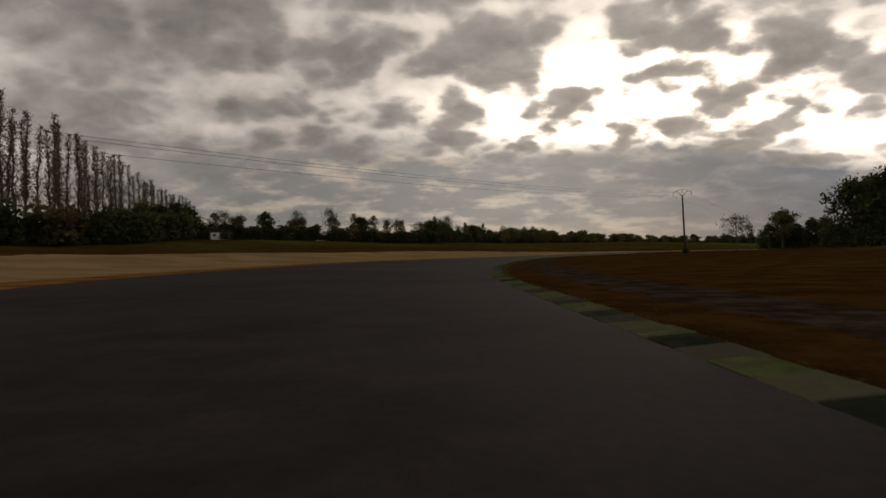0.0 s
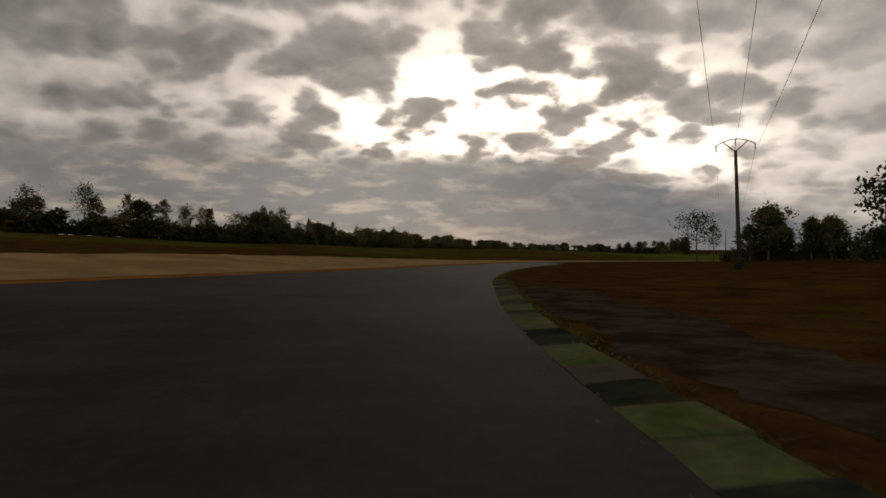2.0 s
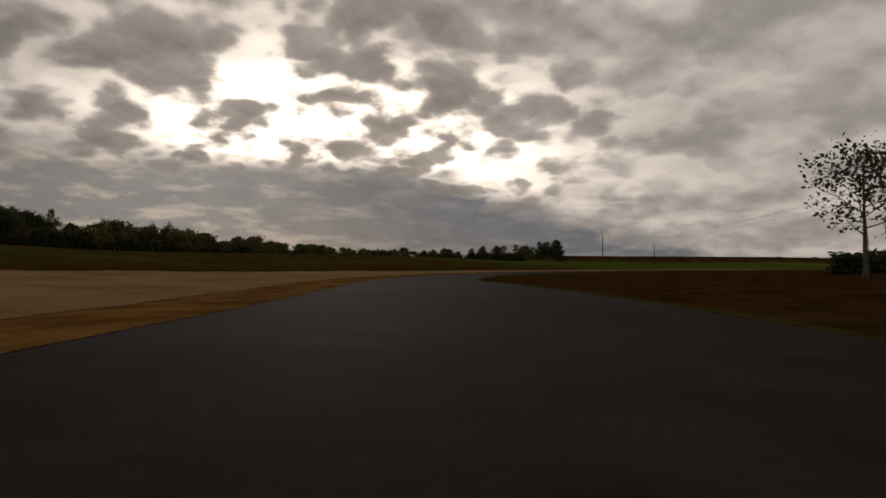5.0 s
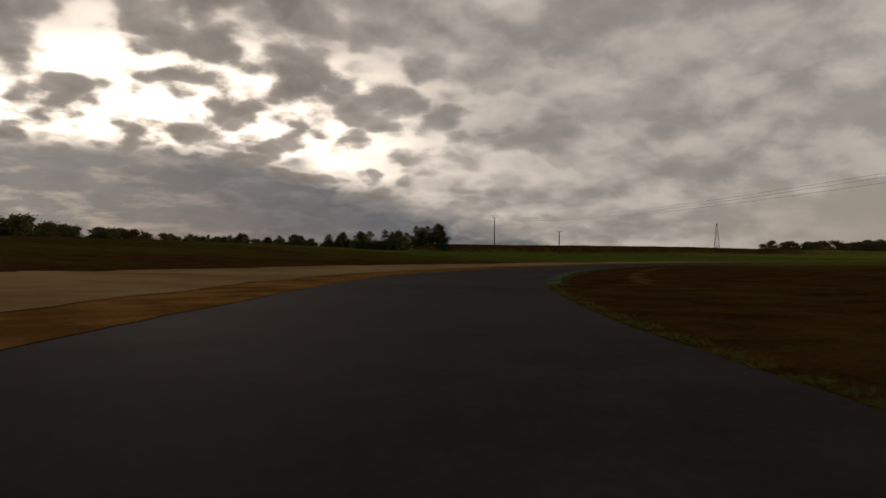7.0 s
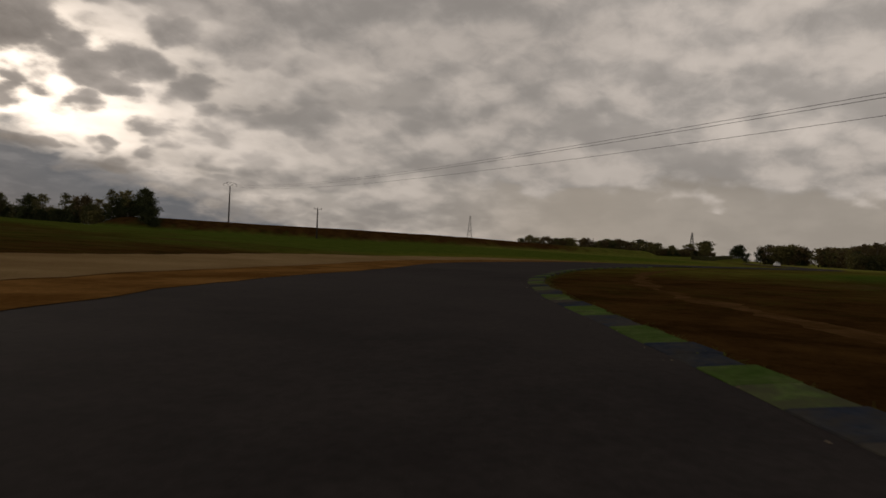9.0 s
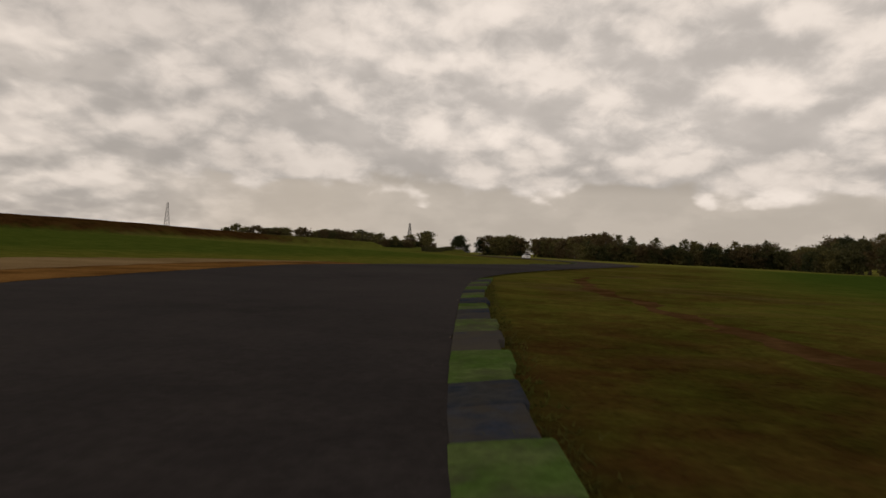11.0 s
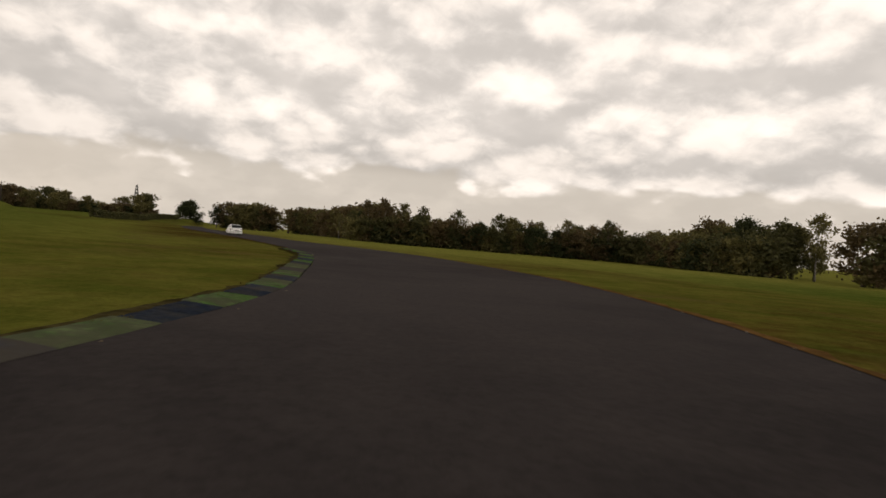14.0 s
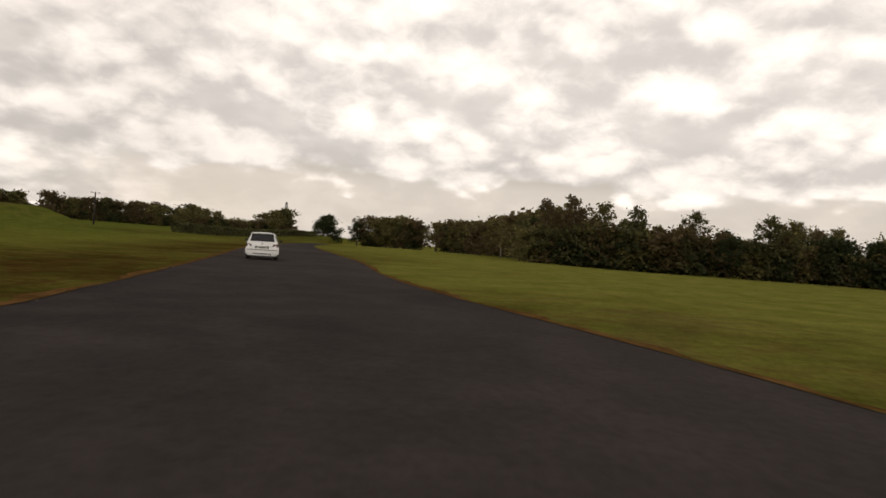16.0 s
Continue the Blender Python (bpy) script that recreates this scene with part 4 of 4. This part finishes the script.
def make_clipped_hedge():
    """A long low hedge cut square, as a shell of small leaves over dark stems."""
    rng = np.random.default_rng(19)
    n = 26000
    x = 441 + 150 * rng.random(n)
    tall = 1.75 + 0.10 * np.sin(x * 0.9) + 0.06 * np.sin(x * 2.7)
    u = rng.random(n)
    across = np.where(u < 0.4, rng.uniform(-0.8, 0.8, n), np.where(u < 0.8, -0.8, 0.8)) + rng.normal(0, 0.07, n)
    up = np.where(u < 0.4, tall, tall * rng.random(n)) + rng.normal(0, 0.06, n)
    z0 = height(x[::40], np.full(len(x[::40]), 326.0))
    z = np.interp(x, np.sort(x[::40]), z0[np.argsort(x[::40])])
    q, f = leaf_quads(rng, np.c_[x, 326 + across, z + np.maximum(up, 0.1)], 0.05, n * 2, 0.20)
    hedge = tagged(new("clipped_hedge"), "long low dark green hedge clipped square in the field", "hedge")
    hedge.location = (516, 326, z_at(516, 326))
    q = q - np.array(hedge.location)
    part("leaves", mesh_of("leaves", q, f.tolist(), "leaf_green"), hedge)
    stems = [tube([(k - 516, rng.uniform(-0.3, 0.3), -0.2), (k - 516 + rng.uniform(-0.2, 0.2), rng.uniform(-0.4, 0.4), 1.4)], [0.05, 0.02], 4) for k in np.arange(441.5, 590, 1.5)]
    part("stems", mesh_of("stems", *joined(stems), "bark"), hedge)


make_clipped_hedge()


# ---- poles and lines ----
def make_pole(x, y, tall, lean=(0, 0), arms="vee"):
    base = tagged(new("power_pole"), "grey-brown wooden power pole with insulators and wires", "power pole", "power line")
    base.matrix_basis = pose(x, y, z_at(x, y) - 0.1, lean[0], lean[1], 0)
    vs, fs = tube([(0, 0, -0.3), (0, 0, tall * 0.5), (0, 0, tall)], [0.22, 0.18, 0.14], 12)
    part("post", mesh_of("post", vs, fs, "pole_wood", True), base)
    a = radians(33)
    ux, uy = math.cos(a), -math.sin(a)
    if arms == "vee":
        for e in (-1, 1):
            vs, fs = tube([(0, 0, tall - 0.1), (ux * e * 0.5, uy * e * 0.5, tall + 0.36), (ux * e * 1.05, uy * e * 1.05, tall + 0.86)], [0.075, 0.06, 0.05], 6)
            part("arm", mesh_of("arm", vs, fs, "galvanised", True), base)
        bow = [(ux * 1.75 * q, uy * 1.75 * q, tall + 1.12 - 0.58 * q * q) for q in (-1, -0.75, -0.5, -0.25, 0, 0.25, 0.5, 0.75, 1)]
        vs, fs = tube(bow, [0.05] * 9, 6)
        part("crossbar", mesh_of("crossbar", vs, fs, "galvanised", True), base)
        tops = [(-1.7, 0.0), (0.0, 0.55), (1.7, 0.0)]
        for e, h in tops:
            hang = [(ux * e, uy * e, tall + h + k * 0.09) for k in range(7)]
            vs, fs = tube(hang, [0.03, 0.075, 0.035, 0.075, 0.035, 0.075, 0.03], 8)
            part("insulator", mesh_of("insulator", vs, fs, "concrete", True), base)
        return [base.matrix_basis @ Vector((ux * e, uy * e, tall + h)) for e, h in tops]
    vs, fs = tube([(-ux * 1.1, -uy * 1.1, tall - 0.1), (ux * 1.1, uy * 1.1, tall - 0.1)], [0.07, 0.07], 6)
    part("arm", mesh_of("arm", vs, fs, "galvanised", True), base)
    tops = [(-1.0, 0.22), (0.0, 0.30), (1.0, 0.22)]
    for s, h in tops:
        vs, fs = tube([(ux * s, uy * s, tall + h - 0.34), (ux * s, uy * s, tall + h - 0.2), (ux * s, uy * s, tall + h - 0.1), (ux * s, uy * s, tall + h)], [0.05, 0.09, 0.06, 0.08], 8)
        part("insulator", mesh_of("insulator", vs, fs, "concrete", True), base)
    return [base.matrix_basis @ Vector((ux * s, uy * s, tall + h)) for s, h in tops]


POLE_A = make_pole(46.3, 136.9, 11.3, (0, -2.0))
POLE_N = make_pole(239.3, 413.5, 9.8)
POLE_W = make_pole(-90, -57, 6.2)
make_pole(245, 387.5, 7.9, arms="tee")
make_pole(479, 360.5, 8.0, arms="tee")


def string_wire(a, b, sag):
    pts = [a.lerp(b, i / 40) - Vector((0, 0, sag * 4 * (i / 40) * (1 - i / 40))) for i in range(41)]
    vs, fs = tube(pts, [0.011] * 41, 5)
    tagged(new("power_line", mesh_of("power_line", vs, fs, "wire", True)), "thin dark overhead power line between wooden poles", "power line", "overhead lines")


for i in range(3):
    string_wire(POLE_A[i], POLE_W[i], 3.8)
    string_wire(POLE_A[i], POLE_N[i], 5.7)


def make_tower(x, y, tall, half):
    """A lattice mast with three cross arms."""
    base = tagged(new("lattice_tower"), "distant grey steel lattice transmission tower", "tower", "far towers")
    base.matrix_basis = pose(x, y, z_at(x, y), 0, 0, 25)
    corner = [(-1, -1), (1, -1), (1, 1), (-1, 1)]

    def width(h):
        return half * (1 - 0.82 * h / tall)

    for cx, cy in corner:
        vs, fs = tube([(cx * width(h), cy * width(h), h) for h in (0, tall * 0.5, tall)], [0.26, 0.22, 0.15], 5)
        part("leg", mesh_of("leg", vs, fs, "galvanised"), base)
    n = 9
    for k in range(n):
        h0, h1 = tall * k / n, tall * (k + 1) / n
        bits = []
        for q in range(4):
            a, c = corner[q], corner[(q + 1) % 4]
            bits.append(tube([(a[0] * width(h0), a[1] * width(h0), h0), (c[0] * width(h1), c[1] * width(h1), h1)], [0.13, 0.13], 4))
            bits.append(tube([(c[0] * width(h0), c[1] * width(h0), h0), (a[0] * width(h1), a[1] * width(h1), h1)], [0.13, 0.13], 4))
        vs, fs = joined(bits)
        part("bracing", mesh_of("bracing", vs, fs, "galvanised"), base)
    for h, w in ((0.72, 4.5), (0.84, 3.6), (0.95, 2.6)):
        vs, fs = joined([tube([(-w, 0, tall * h), (0, 0, tall * h + 0.7), (w, 0, tall * h)], [0.1, 0.22, 0.1], 5), tube([(-w, 0, tall * h), (w, 0, tall * h)], [0.12, 0.12], 5)])
        part("cross_arm", mesh_of("cross_arm", vs, fs, "galvanised"), base)


make_tower(808, 632, 36, 3.4)
make_tower(823, 389, 24, 2.6)


# ---- a house far off among the trees ----
def make_house(x, y, rz):
    h = tagged(new("house"), "small pale rendered house with dark slate roof", "house")
    h.matrix_basis = pose(x, y, z_at(x, y) - 0.1, 0, 0, rz)
    part("wall", box_mesh("wall", (10, 7, 3.2), "render_wall", 0.04, (0, 0, 1.6)), h)
    vs = [(-5.4, -3.9, 3.1), (5.4, -3.9, 3.1), (5.4, 3.9, 3.1), (-5.4, 3.9, 3.1), (-5.4, 0, 5.8), (5.4, 0, 5.8), (-5.4, -3.9, 3.25), (5.4, -3.9, 3.25), (5.4, 3.9, 3.25), (-5.4, 3.9, 3.25), (-5.4, 0, 6.0), (5.4, 0, 6.0)]
    fs = [(0, 4, 3), (1, 2, 5), (6, 7, 11, 10), (8, 9, 10, 11), (0, 1, 7, 6), (2, 3, 9, 8), (0, 3, 2, 1), (0, 6, 10, 4), (3, 4, 10, 9), (1, 5, 11, 7), (2, 8, 11, 5)]
    part("roof", mesh_of("roof", vs, fs, "roof_slate"), h)
    part("chimney", box_mesh("chimney", (0.7, 0.6, 1.6), "render_wall", 0.02, (3.2, 0, 6.3)), h)
    for wx in (-3.2, 0.0, 3.2):
        w = part("window", box_mesh("window", (1.1, 0.12, 1.2), "concrete", 0.015, (wx, -3.5, 1.9)), h)
        part("pane", box_mesh("pane", (0.9, 0.06, 1.0), "car_glass", 0.01, (wx, -3.56, 1.9)), w)


make_house(649, 362, 35)


def make_outbuilding(x, y, rz):
    """A low flat-roofed building, pulled before the hedge to fit the camera's view."""
    h = tagged(new("outbuilding"), "low white rendered outbuilding with flat dark roof by the hedge", "outbuilding")
    h.matrix_basis = pose(x, y, z_at(x, y) - 0.1, 0, 0, rz)
    part("wall", box_mesh("wall", (5.0, 3.4, 2.0), "white_render", 0.03, (0, 0, 1.0)), h)
    part("roof", box_mesh("roof", (5.4, 3.8, 0.14), "roof_slate", 0.02, (0, 0, 2.07)), h, "flat dark roof slab")
    part("door", box_mesh("door", (0.85, 0.08, 1.75), "pole_wood", 0.01, (1.7, -1.72, 0.88)), h, "dark wooden door")
    for wx in (-1.5, 0.2):
        w = part("window", box_mesh("window", (0.9, 0.10, 0.7), "concrete", 0.012, (wx, -1.72, 1.25)), h)
        part("pane", box_mesh("pane", (0.74, 0.06, 0.54), "car_glass", 0.01, (wx, -1.75, 1.25)), w)


make_outbuilding(-63.0, 197.5, 22)
plant("bush", -60.2, 193.2, 0.5, 0, "hedgerow trees", 1.2)
plant("bush", -66.5, 192.0, 0.45, 0, "hedgerow trees", 1.2)


# ---- the white hatchback ahead on the track ----
def make_car(x, y, rz):
    car = tagged(new("hatchback_car"), "small white three-door hatchback car on the asphalt track", "car")
    car.matrix_basis = pose(x, y, 0.004, 0, 0, rz)
    # stations from tail to nose: y, half width, belt height, roof height, roof half width
    st = [(-1.80, 0.70, 0.70, 0.70, 0.66), (-1.76, 0.76, 0.80, 0.80, 0.70), (-1.70, 0.785, 0.86, 0.90, 0.66), (-1.52, 0.795, 0.88, 1.09, 0.60), (-1.28, 0.80, 0.88, 1.325, 0.55),
          (-0.9, 0.80, 0.88, 1.365, 0.55), (-0.3, 0.80, 0.87, 1.375, 0.56), (0.15, 0.80, 0.87, 1.34, 0.56), (0.55, 0.795, 0.87, 1.12, 0.60), (0.92, 0.79, 0.87, 0.90, 0.68),
          (1.3, 0.77, 0.80, 0.82, 0.66), (1.62, 0.73, 0.68, 0.72, 0.60), (1.78, 0.66, 0.52, 0.56, 0.50)]
    vs, fs = [], []
    for yy, w, belt, roof, rw in st:
        half = [(w - 0.07, 0.20), (w - 0.005, 0.30), (w, 0.52), (w - 0.015, belt - 0.06), (w - 0.05, belt), (rw + 0.02, max(belt + 0.004, roof - 0.05)), (rw - 0.06, roof), (rw * 0.45, roof + 0.018)]
        vs += [(-a, yy, b) for a, b in half] + [(a, yy, b) for a, b in half[::-1]]
    n = 16
    for i in range(len(st) - 1):
        for k in range(n):
            j = (k + 1) % n
            fs.append((i * n + k, (i + 1) * n + k, (i + 1) * n + j, i * n + j))
    fs.append(tuple(range(n)))
    fs.append(tuple((len(st) - 1) * n + k for k in range(n - 1, -1, -1)))
    body = part("body", mesh_of("body", vs, fs, "car_white", True), car)
    body.modifiers.new("edges", "EDGE_SPLIT").split_angle = radians(38)

    def pane(name, quad, mat="car_glass", out=(0, 0, 0), parent=car, thick=0.02, label=""):
        q = [Vector(p) + Vector(out) for p in quad]
        nrm = (q[1] - q[0]).cross(q[2] - q[0]).normalized() * thick
        v = [p - nrm for p in q] + [p + nrm * 0.3 for p in q]
        k = len(q)
        f = [tuple(range(k - 1, -1, -1)), tuple(range(k, 2 * k))] + [(i, (i + 1) % k, k + (i + 1) % k, k + i) for i in range(k)]
        return part(name, mesh_of(name, v, f, mat), parent, label)

    pane("rear_window", [(-0.60, -1.695, 0.94), (0.60, -1.695, 0.94), (0.53, -1.37, 1.29), (-0.53, -1.37, 1.29)], out=(0, -0.015, 0.004), label="dark tinted rear window")
    pane("windscreen", [(0.60, 0.88, 0.93), (-0.60, 0.88, 0.93), (-0.53, 0.22, 1.31), (0.53, 0.22, 1.31)], out=(0, 0.015, 0.006))
    for s in (-1, 1):
        front = [(s * 0.765, -0.28, 0.93), (s * 0.762, 0.66, 0.93), (s * 0.60, 0.16, 1.285), (s * 0.60, -0.28, 1.31)]
        back = [(s * 0.762, -1.36, 0.95), (s * 0.765, -0.36, 0.93), (s * 0.60, -0.36, 1.31), (s * 0.60, -1.18, 1.275)]
        for q in (front, back):
            pane("side_window", q if s > 0 else q[::-1], out=(s * 0.012, 0, 0.0))
        # tail lamp wrapping the corner
        lamp = [(s * 0.775, -1.62, 0.67), (s * 0.76, -1.765, 0.67), (s * 0.50, -1.80, 0.69), (s * 0.53, -1.785, 0.77), (s * 0.745, -1.745, 0.80), (s * 0.77, -1.62, 0.80)]
        pane("tail_lamp", lamp if s > 0 else lamp[::-1], "lamp_red", (s * 0.016, -0.012, 0), thick=0.03, label="dark red tail lamp")
        part("door_mirror", box_mesh("door_mirror", (0.17, 0.10, 0.12), "car_black", 0.03, (s * 0.90, 0.52, 0.95)), car)
        for yy in (-1.15, 1.16):
            wheel = new("wheel")
            wheel.parent = car
            wheel.location = (s * 0.70, yy, 0.275)
            ring = []
            for r, xx in ((0.17, 0.085), (0.255, 0.085), (0.272, 0.05), (0.275, 0.0), (0.272, -0.05), (0.255, -0.085), (0.17, -0.085)):
                ring.append([(xx, math.cos(2 * math.pi * k / 28) * r, math.sin(2 * math.pi * k / 28) * r) for k in range(28)])
            v = [p for q in ring for p in q]
            f = [(i * 28 + k, i * 28 + (k + 1) % 28, ((i + 1) % 7) * 28 + (k + 1) % 28, ((i + 1) % 7) * 28 + k) for i in range(7) for k in range(28)]
            part("tyre", mesh_of("tyre", v, f, "tyre", True), wheel)
            bits = [tube([(-0.06, 0, 0), (0.06, 0, 0)], [0.055, 0.055], 12)]
            for k in range(8):
                a = 2 * math.pi * k / 8
                bits.append(tube([(s * 0.065, math.cos(a) * 0.04, math.sin(a) * 0.04), (s * 0.055, math.cos(a) * 0.175, math.sin(a) * 0.175)], [0.022, 0.02], 5))
            v, f = joined(bits)
            part("rim", mesh_of("rim", v, f, "rim"), wheel)
            arch = [(s * 0.806, yy + math.cos(math.pi * k / 14) * 0.325, 0.275 + math.sin(math.pi * k / 14) * 0.325) for k in range(15)]
            v, f = tube(arch, [0.022] * 15, 6)
            part("wheel_arch", mesh_of("wheel_arch", v, f, "car_white", True), car)
    part("rear_bumper", box_mesh("rear_bumper", (1.56, 0.20, 0.30), "car_white", 0.05, (0, -1.77, 0.42)), car)
    part("bumper_strip", box_mesh("bumper_strip", (1.50, 0.03, 0.03), "car_black", 0.01, (0, -1.878, 0.50)), car, "black rubbing strip")
    part("grille", box_mesh("grille", (0.9, 0.03, 0.035), "car_black", 0.01, (0, -1.872, 0.31)), car)
    part("front_bumper", box_mesh("front_bumper", (1.44, 0.20, 0.30), "car_white", 0.05, (0, 1.73, 0.38)), car)
    part("plate_recess", box_mesh("plate_recess", (0.66, 0.02, 0.15), "car_black", 0.01, (0, -1.808, 0.615)), car, "dark recess round the plate")
    plate = part("number_plate", box_mesh("number_plate", (0.52, 0.02, 0.11), "plate", 0.006, (0, -1.825, 0.615)), car)
    part("bar", box_mesh("bar", (0.34, 0.008, 0.055), "car_black", 0.0, (0.02, -1.838, 0.615)), plate)
    part("spoiler", box_mesh("spoiler", (1.10, 0.16, 0.04), "car_white", 0.015, (0, -1.36, 1.345)), car)
    part("badge", box_mesh("badge", (0.09, 0.012, 0.09), "rim", 0.004, (0, -1.775, 0.80)), car)
    part("boot_line", box_mesh("boot_line", (1.02, 0.012, 0.012), "car_black", 0.0, (0, -1.80, 0.66)), car)
    v, f = tube([(0.0, -1.72, 0.92), (0.20, -1.69, 0.985), (0.36, -1.645, 1.02)], [0.014, 0.011, 0.008], 5)
    part("rear_wiper", mesh_of("rear_wiper", v, f, "car_black"), car)
    v, f = tube([(0.42, -1.70, 0.24), (0.42, -1.90, 0.24)], [0.035, 0.035], 10)
    part("exhaust", mesh_of("exhaust", v, f, "galvanised", True), car)
    part("underbody", box_mesh("underbody", (1.40, 3.2, 0.14), "car_black", 0.03, (0, 0, 0.22)), car)
    part("aerial", mesh_of("aerial", *tube([(0, -0.9, 1.38), (0, -1.1, 1.62)], [0.008, 0.004], 4), "car_black"), car)


make_car(347.0, 285.65, -77.5)


# ---- rough grass along the track edges ----
def make_tufts():
    rng = np.random.default_rng(5)
    vs, fs = [], []
    for points, side, lo, hi in ((RIGHT, -1, 0.0, 0.40), (LEFT, 1, 0.0, 0.35)):
        line = smooth_line(points, 0.5)
        nrm = normals(line)
        ok = (line[:, 1] > -10) & (line[:, 0] < 380)
        ok &= (line[:, 0] < 188) if side < 0 else ((line[:, 0] > 246) & (line[:, 0] < 298))
        line, nrm = line[ok], nrm[ok]
        n = len(line) * 40
        k = rng.integers(0, len(line), n)
        on_kerb = ((line[k, 1] < 117) & (side < 0)) | ((line[k, 0] > 88) & (line[k, 0] < 192) & (side < 0)) | ((line[k, 0] > 246) & (line[k, 0] < 298) & (side > 0))
        off = lo + (hi - lo) * rng.random(n) ** 2.0 + np.where(on_kerb, 0.54, 0.0)
        p = line[k] + nrm[k] * (side * off)[:, None] + rng.normal(0, 0.10, (n, 2))
        d, _ = side_distance(p[:, 0], p[:, 1], RL if side < 0 else LL)
        inner = -d if side < 0 else d
        kerbed = ((p[:, 1] < 117) & (side < 0)) | ((p[:, 0] > 88) & (p[:, 0] < 192) & (side < 0)) | ((p[:, 0] > 246) & (p[:, 0] < 298) & (side > 0))
        p = p[inner > np.where(kerbed, 0.52, 0.05)]
        d = np.abs(side_distance(p[:, 0], p[:, 1], RL if side < 0 else LL)[0])
        z = height(p[:, 0], p[:, 1]) - np.where(d < 0.72, 0.0, 0.06)
        for (x, y), h in zip(p, z):
            for b in range(2):
                a = rng.random() * 6.283
                w, t = 0.006 + rng.random() * 0.010, 0.025 + rng.random() * 0.06
                lx, ly = rng.normal(0, 0.06), rng.normal(0, 0.06)
                i = len(vs)
                vs += [(x - math.cos(a) * w, y - math.sin(a) * w, h), (x + math.cos(a) * w, y + math.sin(a) * w, h), (x + lx, y + ly, h + t)]
                fs.append((i, i + 1, i + 2))
    tagged(new("grass_tufts", mesh_of("grass_tufts", vs, fs, "dead_grass")), "short dry grass tufts along the asphalt edge", "grass", kind="stuff")


make_tufts()
plant("bush", 46.3, 136.9, 0.22, 0, "", 1.2)


# ---- loose stones and clods along the asphalt edge ----
def make_stones():
    rng = np.random.default_rng(11)
    vs, fs = [], []
    for points, side in ((RIGHT, -1), (LEFT, 1)):
        line = smooth_line(points, 0.5)
        nrm = normals(line)
        keep = (line[:, 1] > 0) & (line[:, 0] < 395)
        line, nrm = line[keep], nrm[keep]
        for k in rng.integers(0, len(line), 900):
            off = side * (-0.35 + 0.55 * rng.random() ** 0.6)
            x, y = line[k] + nrm[k] * off + rng.normal(0, 0.05, 2)
            r = 0.008 + 0.022 * rng.random() ** 2.5
            i = len(vs)
            a = rng.random() * 6.283
            for q in range(4):
                w = r * rng.uniform(0.7, 1.3)
                vs.append((x + math.cos(a + q * 1.571) * w, y + math.sin(a + q * 1.571) * w, r * 0.25))
            vs += [(x, y, r * rng.uniform(0.7, 1.1)), (x, y, -0.01)]
            fs += [(i + q, i + (q + 1) % 4, i + 4) for q in range(4)] + [(i + (q + 1) % 4, i + q, i + 5) for q in range(4)]
    tagged(new("loose_stones", mesh_of("loose_stones", vs, fs, "loose_stone")), "scattered pale stones and clods at the asphalt edge", "stones", kind="stuff")
    vs, fs = [], []
    line = smooth_line(RIGHT, 0.5)
    nrm = normals(line)
    keep = (line[:, 1] > 10) & (line[:, 1] < 108)
    line, nrm = line[keep], nrm[keep]
    for k in rng.integers(0, len(line), 1600):
        x, y = line[k] - nrm[k] * (1.2 + 5.2 * rng.random())
        r, i, a = 0.010 + 0.022 * rng.random() ** 3, len(vs), rng.random() * 6.283
        g0 = z_at(x, y) - 0.056
        for q in range(4):
            w = r * rng.uniform(0.7, 1.3)
            vs.append((x + math.cos(a + q * 1.571) * w, y + math.sin(a + q * 1.571) * w, g0 + r * 0.3))
        vs += [(x, y, g0 + r * rng.uniform(0.8, 1.2)), (x, y, g0 - 0.02)]
        fs += [(i + q, i + (q + 1) % 4, i + 4) for q in range(4)] + [(i + (q + 1) % 4, i + q, i + 5) for q in range(4)]
    tagged(new("rut_stones", mesh_of("rut_stones", vs, fs, "rut_stone")), "small dull grey stones in the worn rut", "stones", kind="stuff")


make_stones()
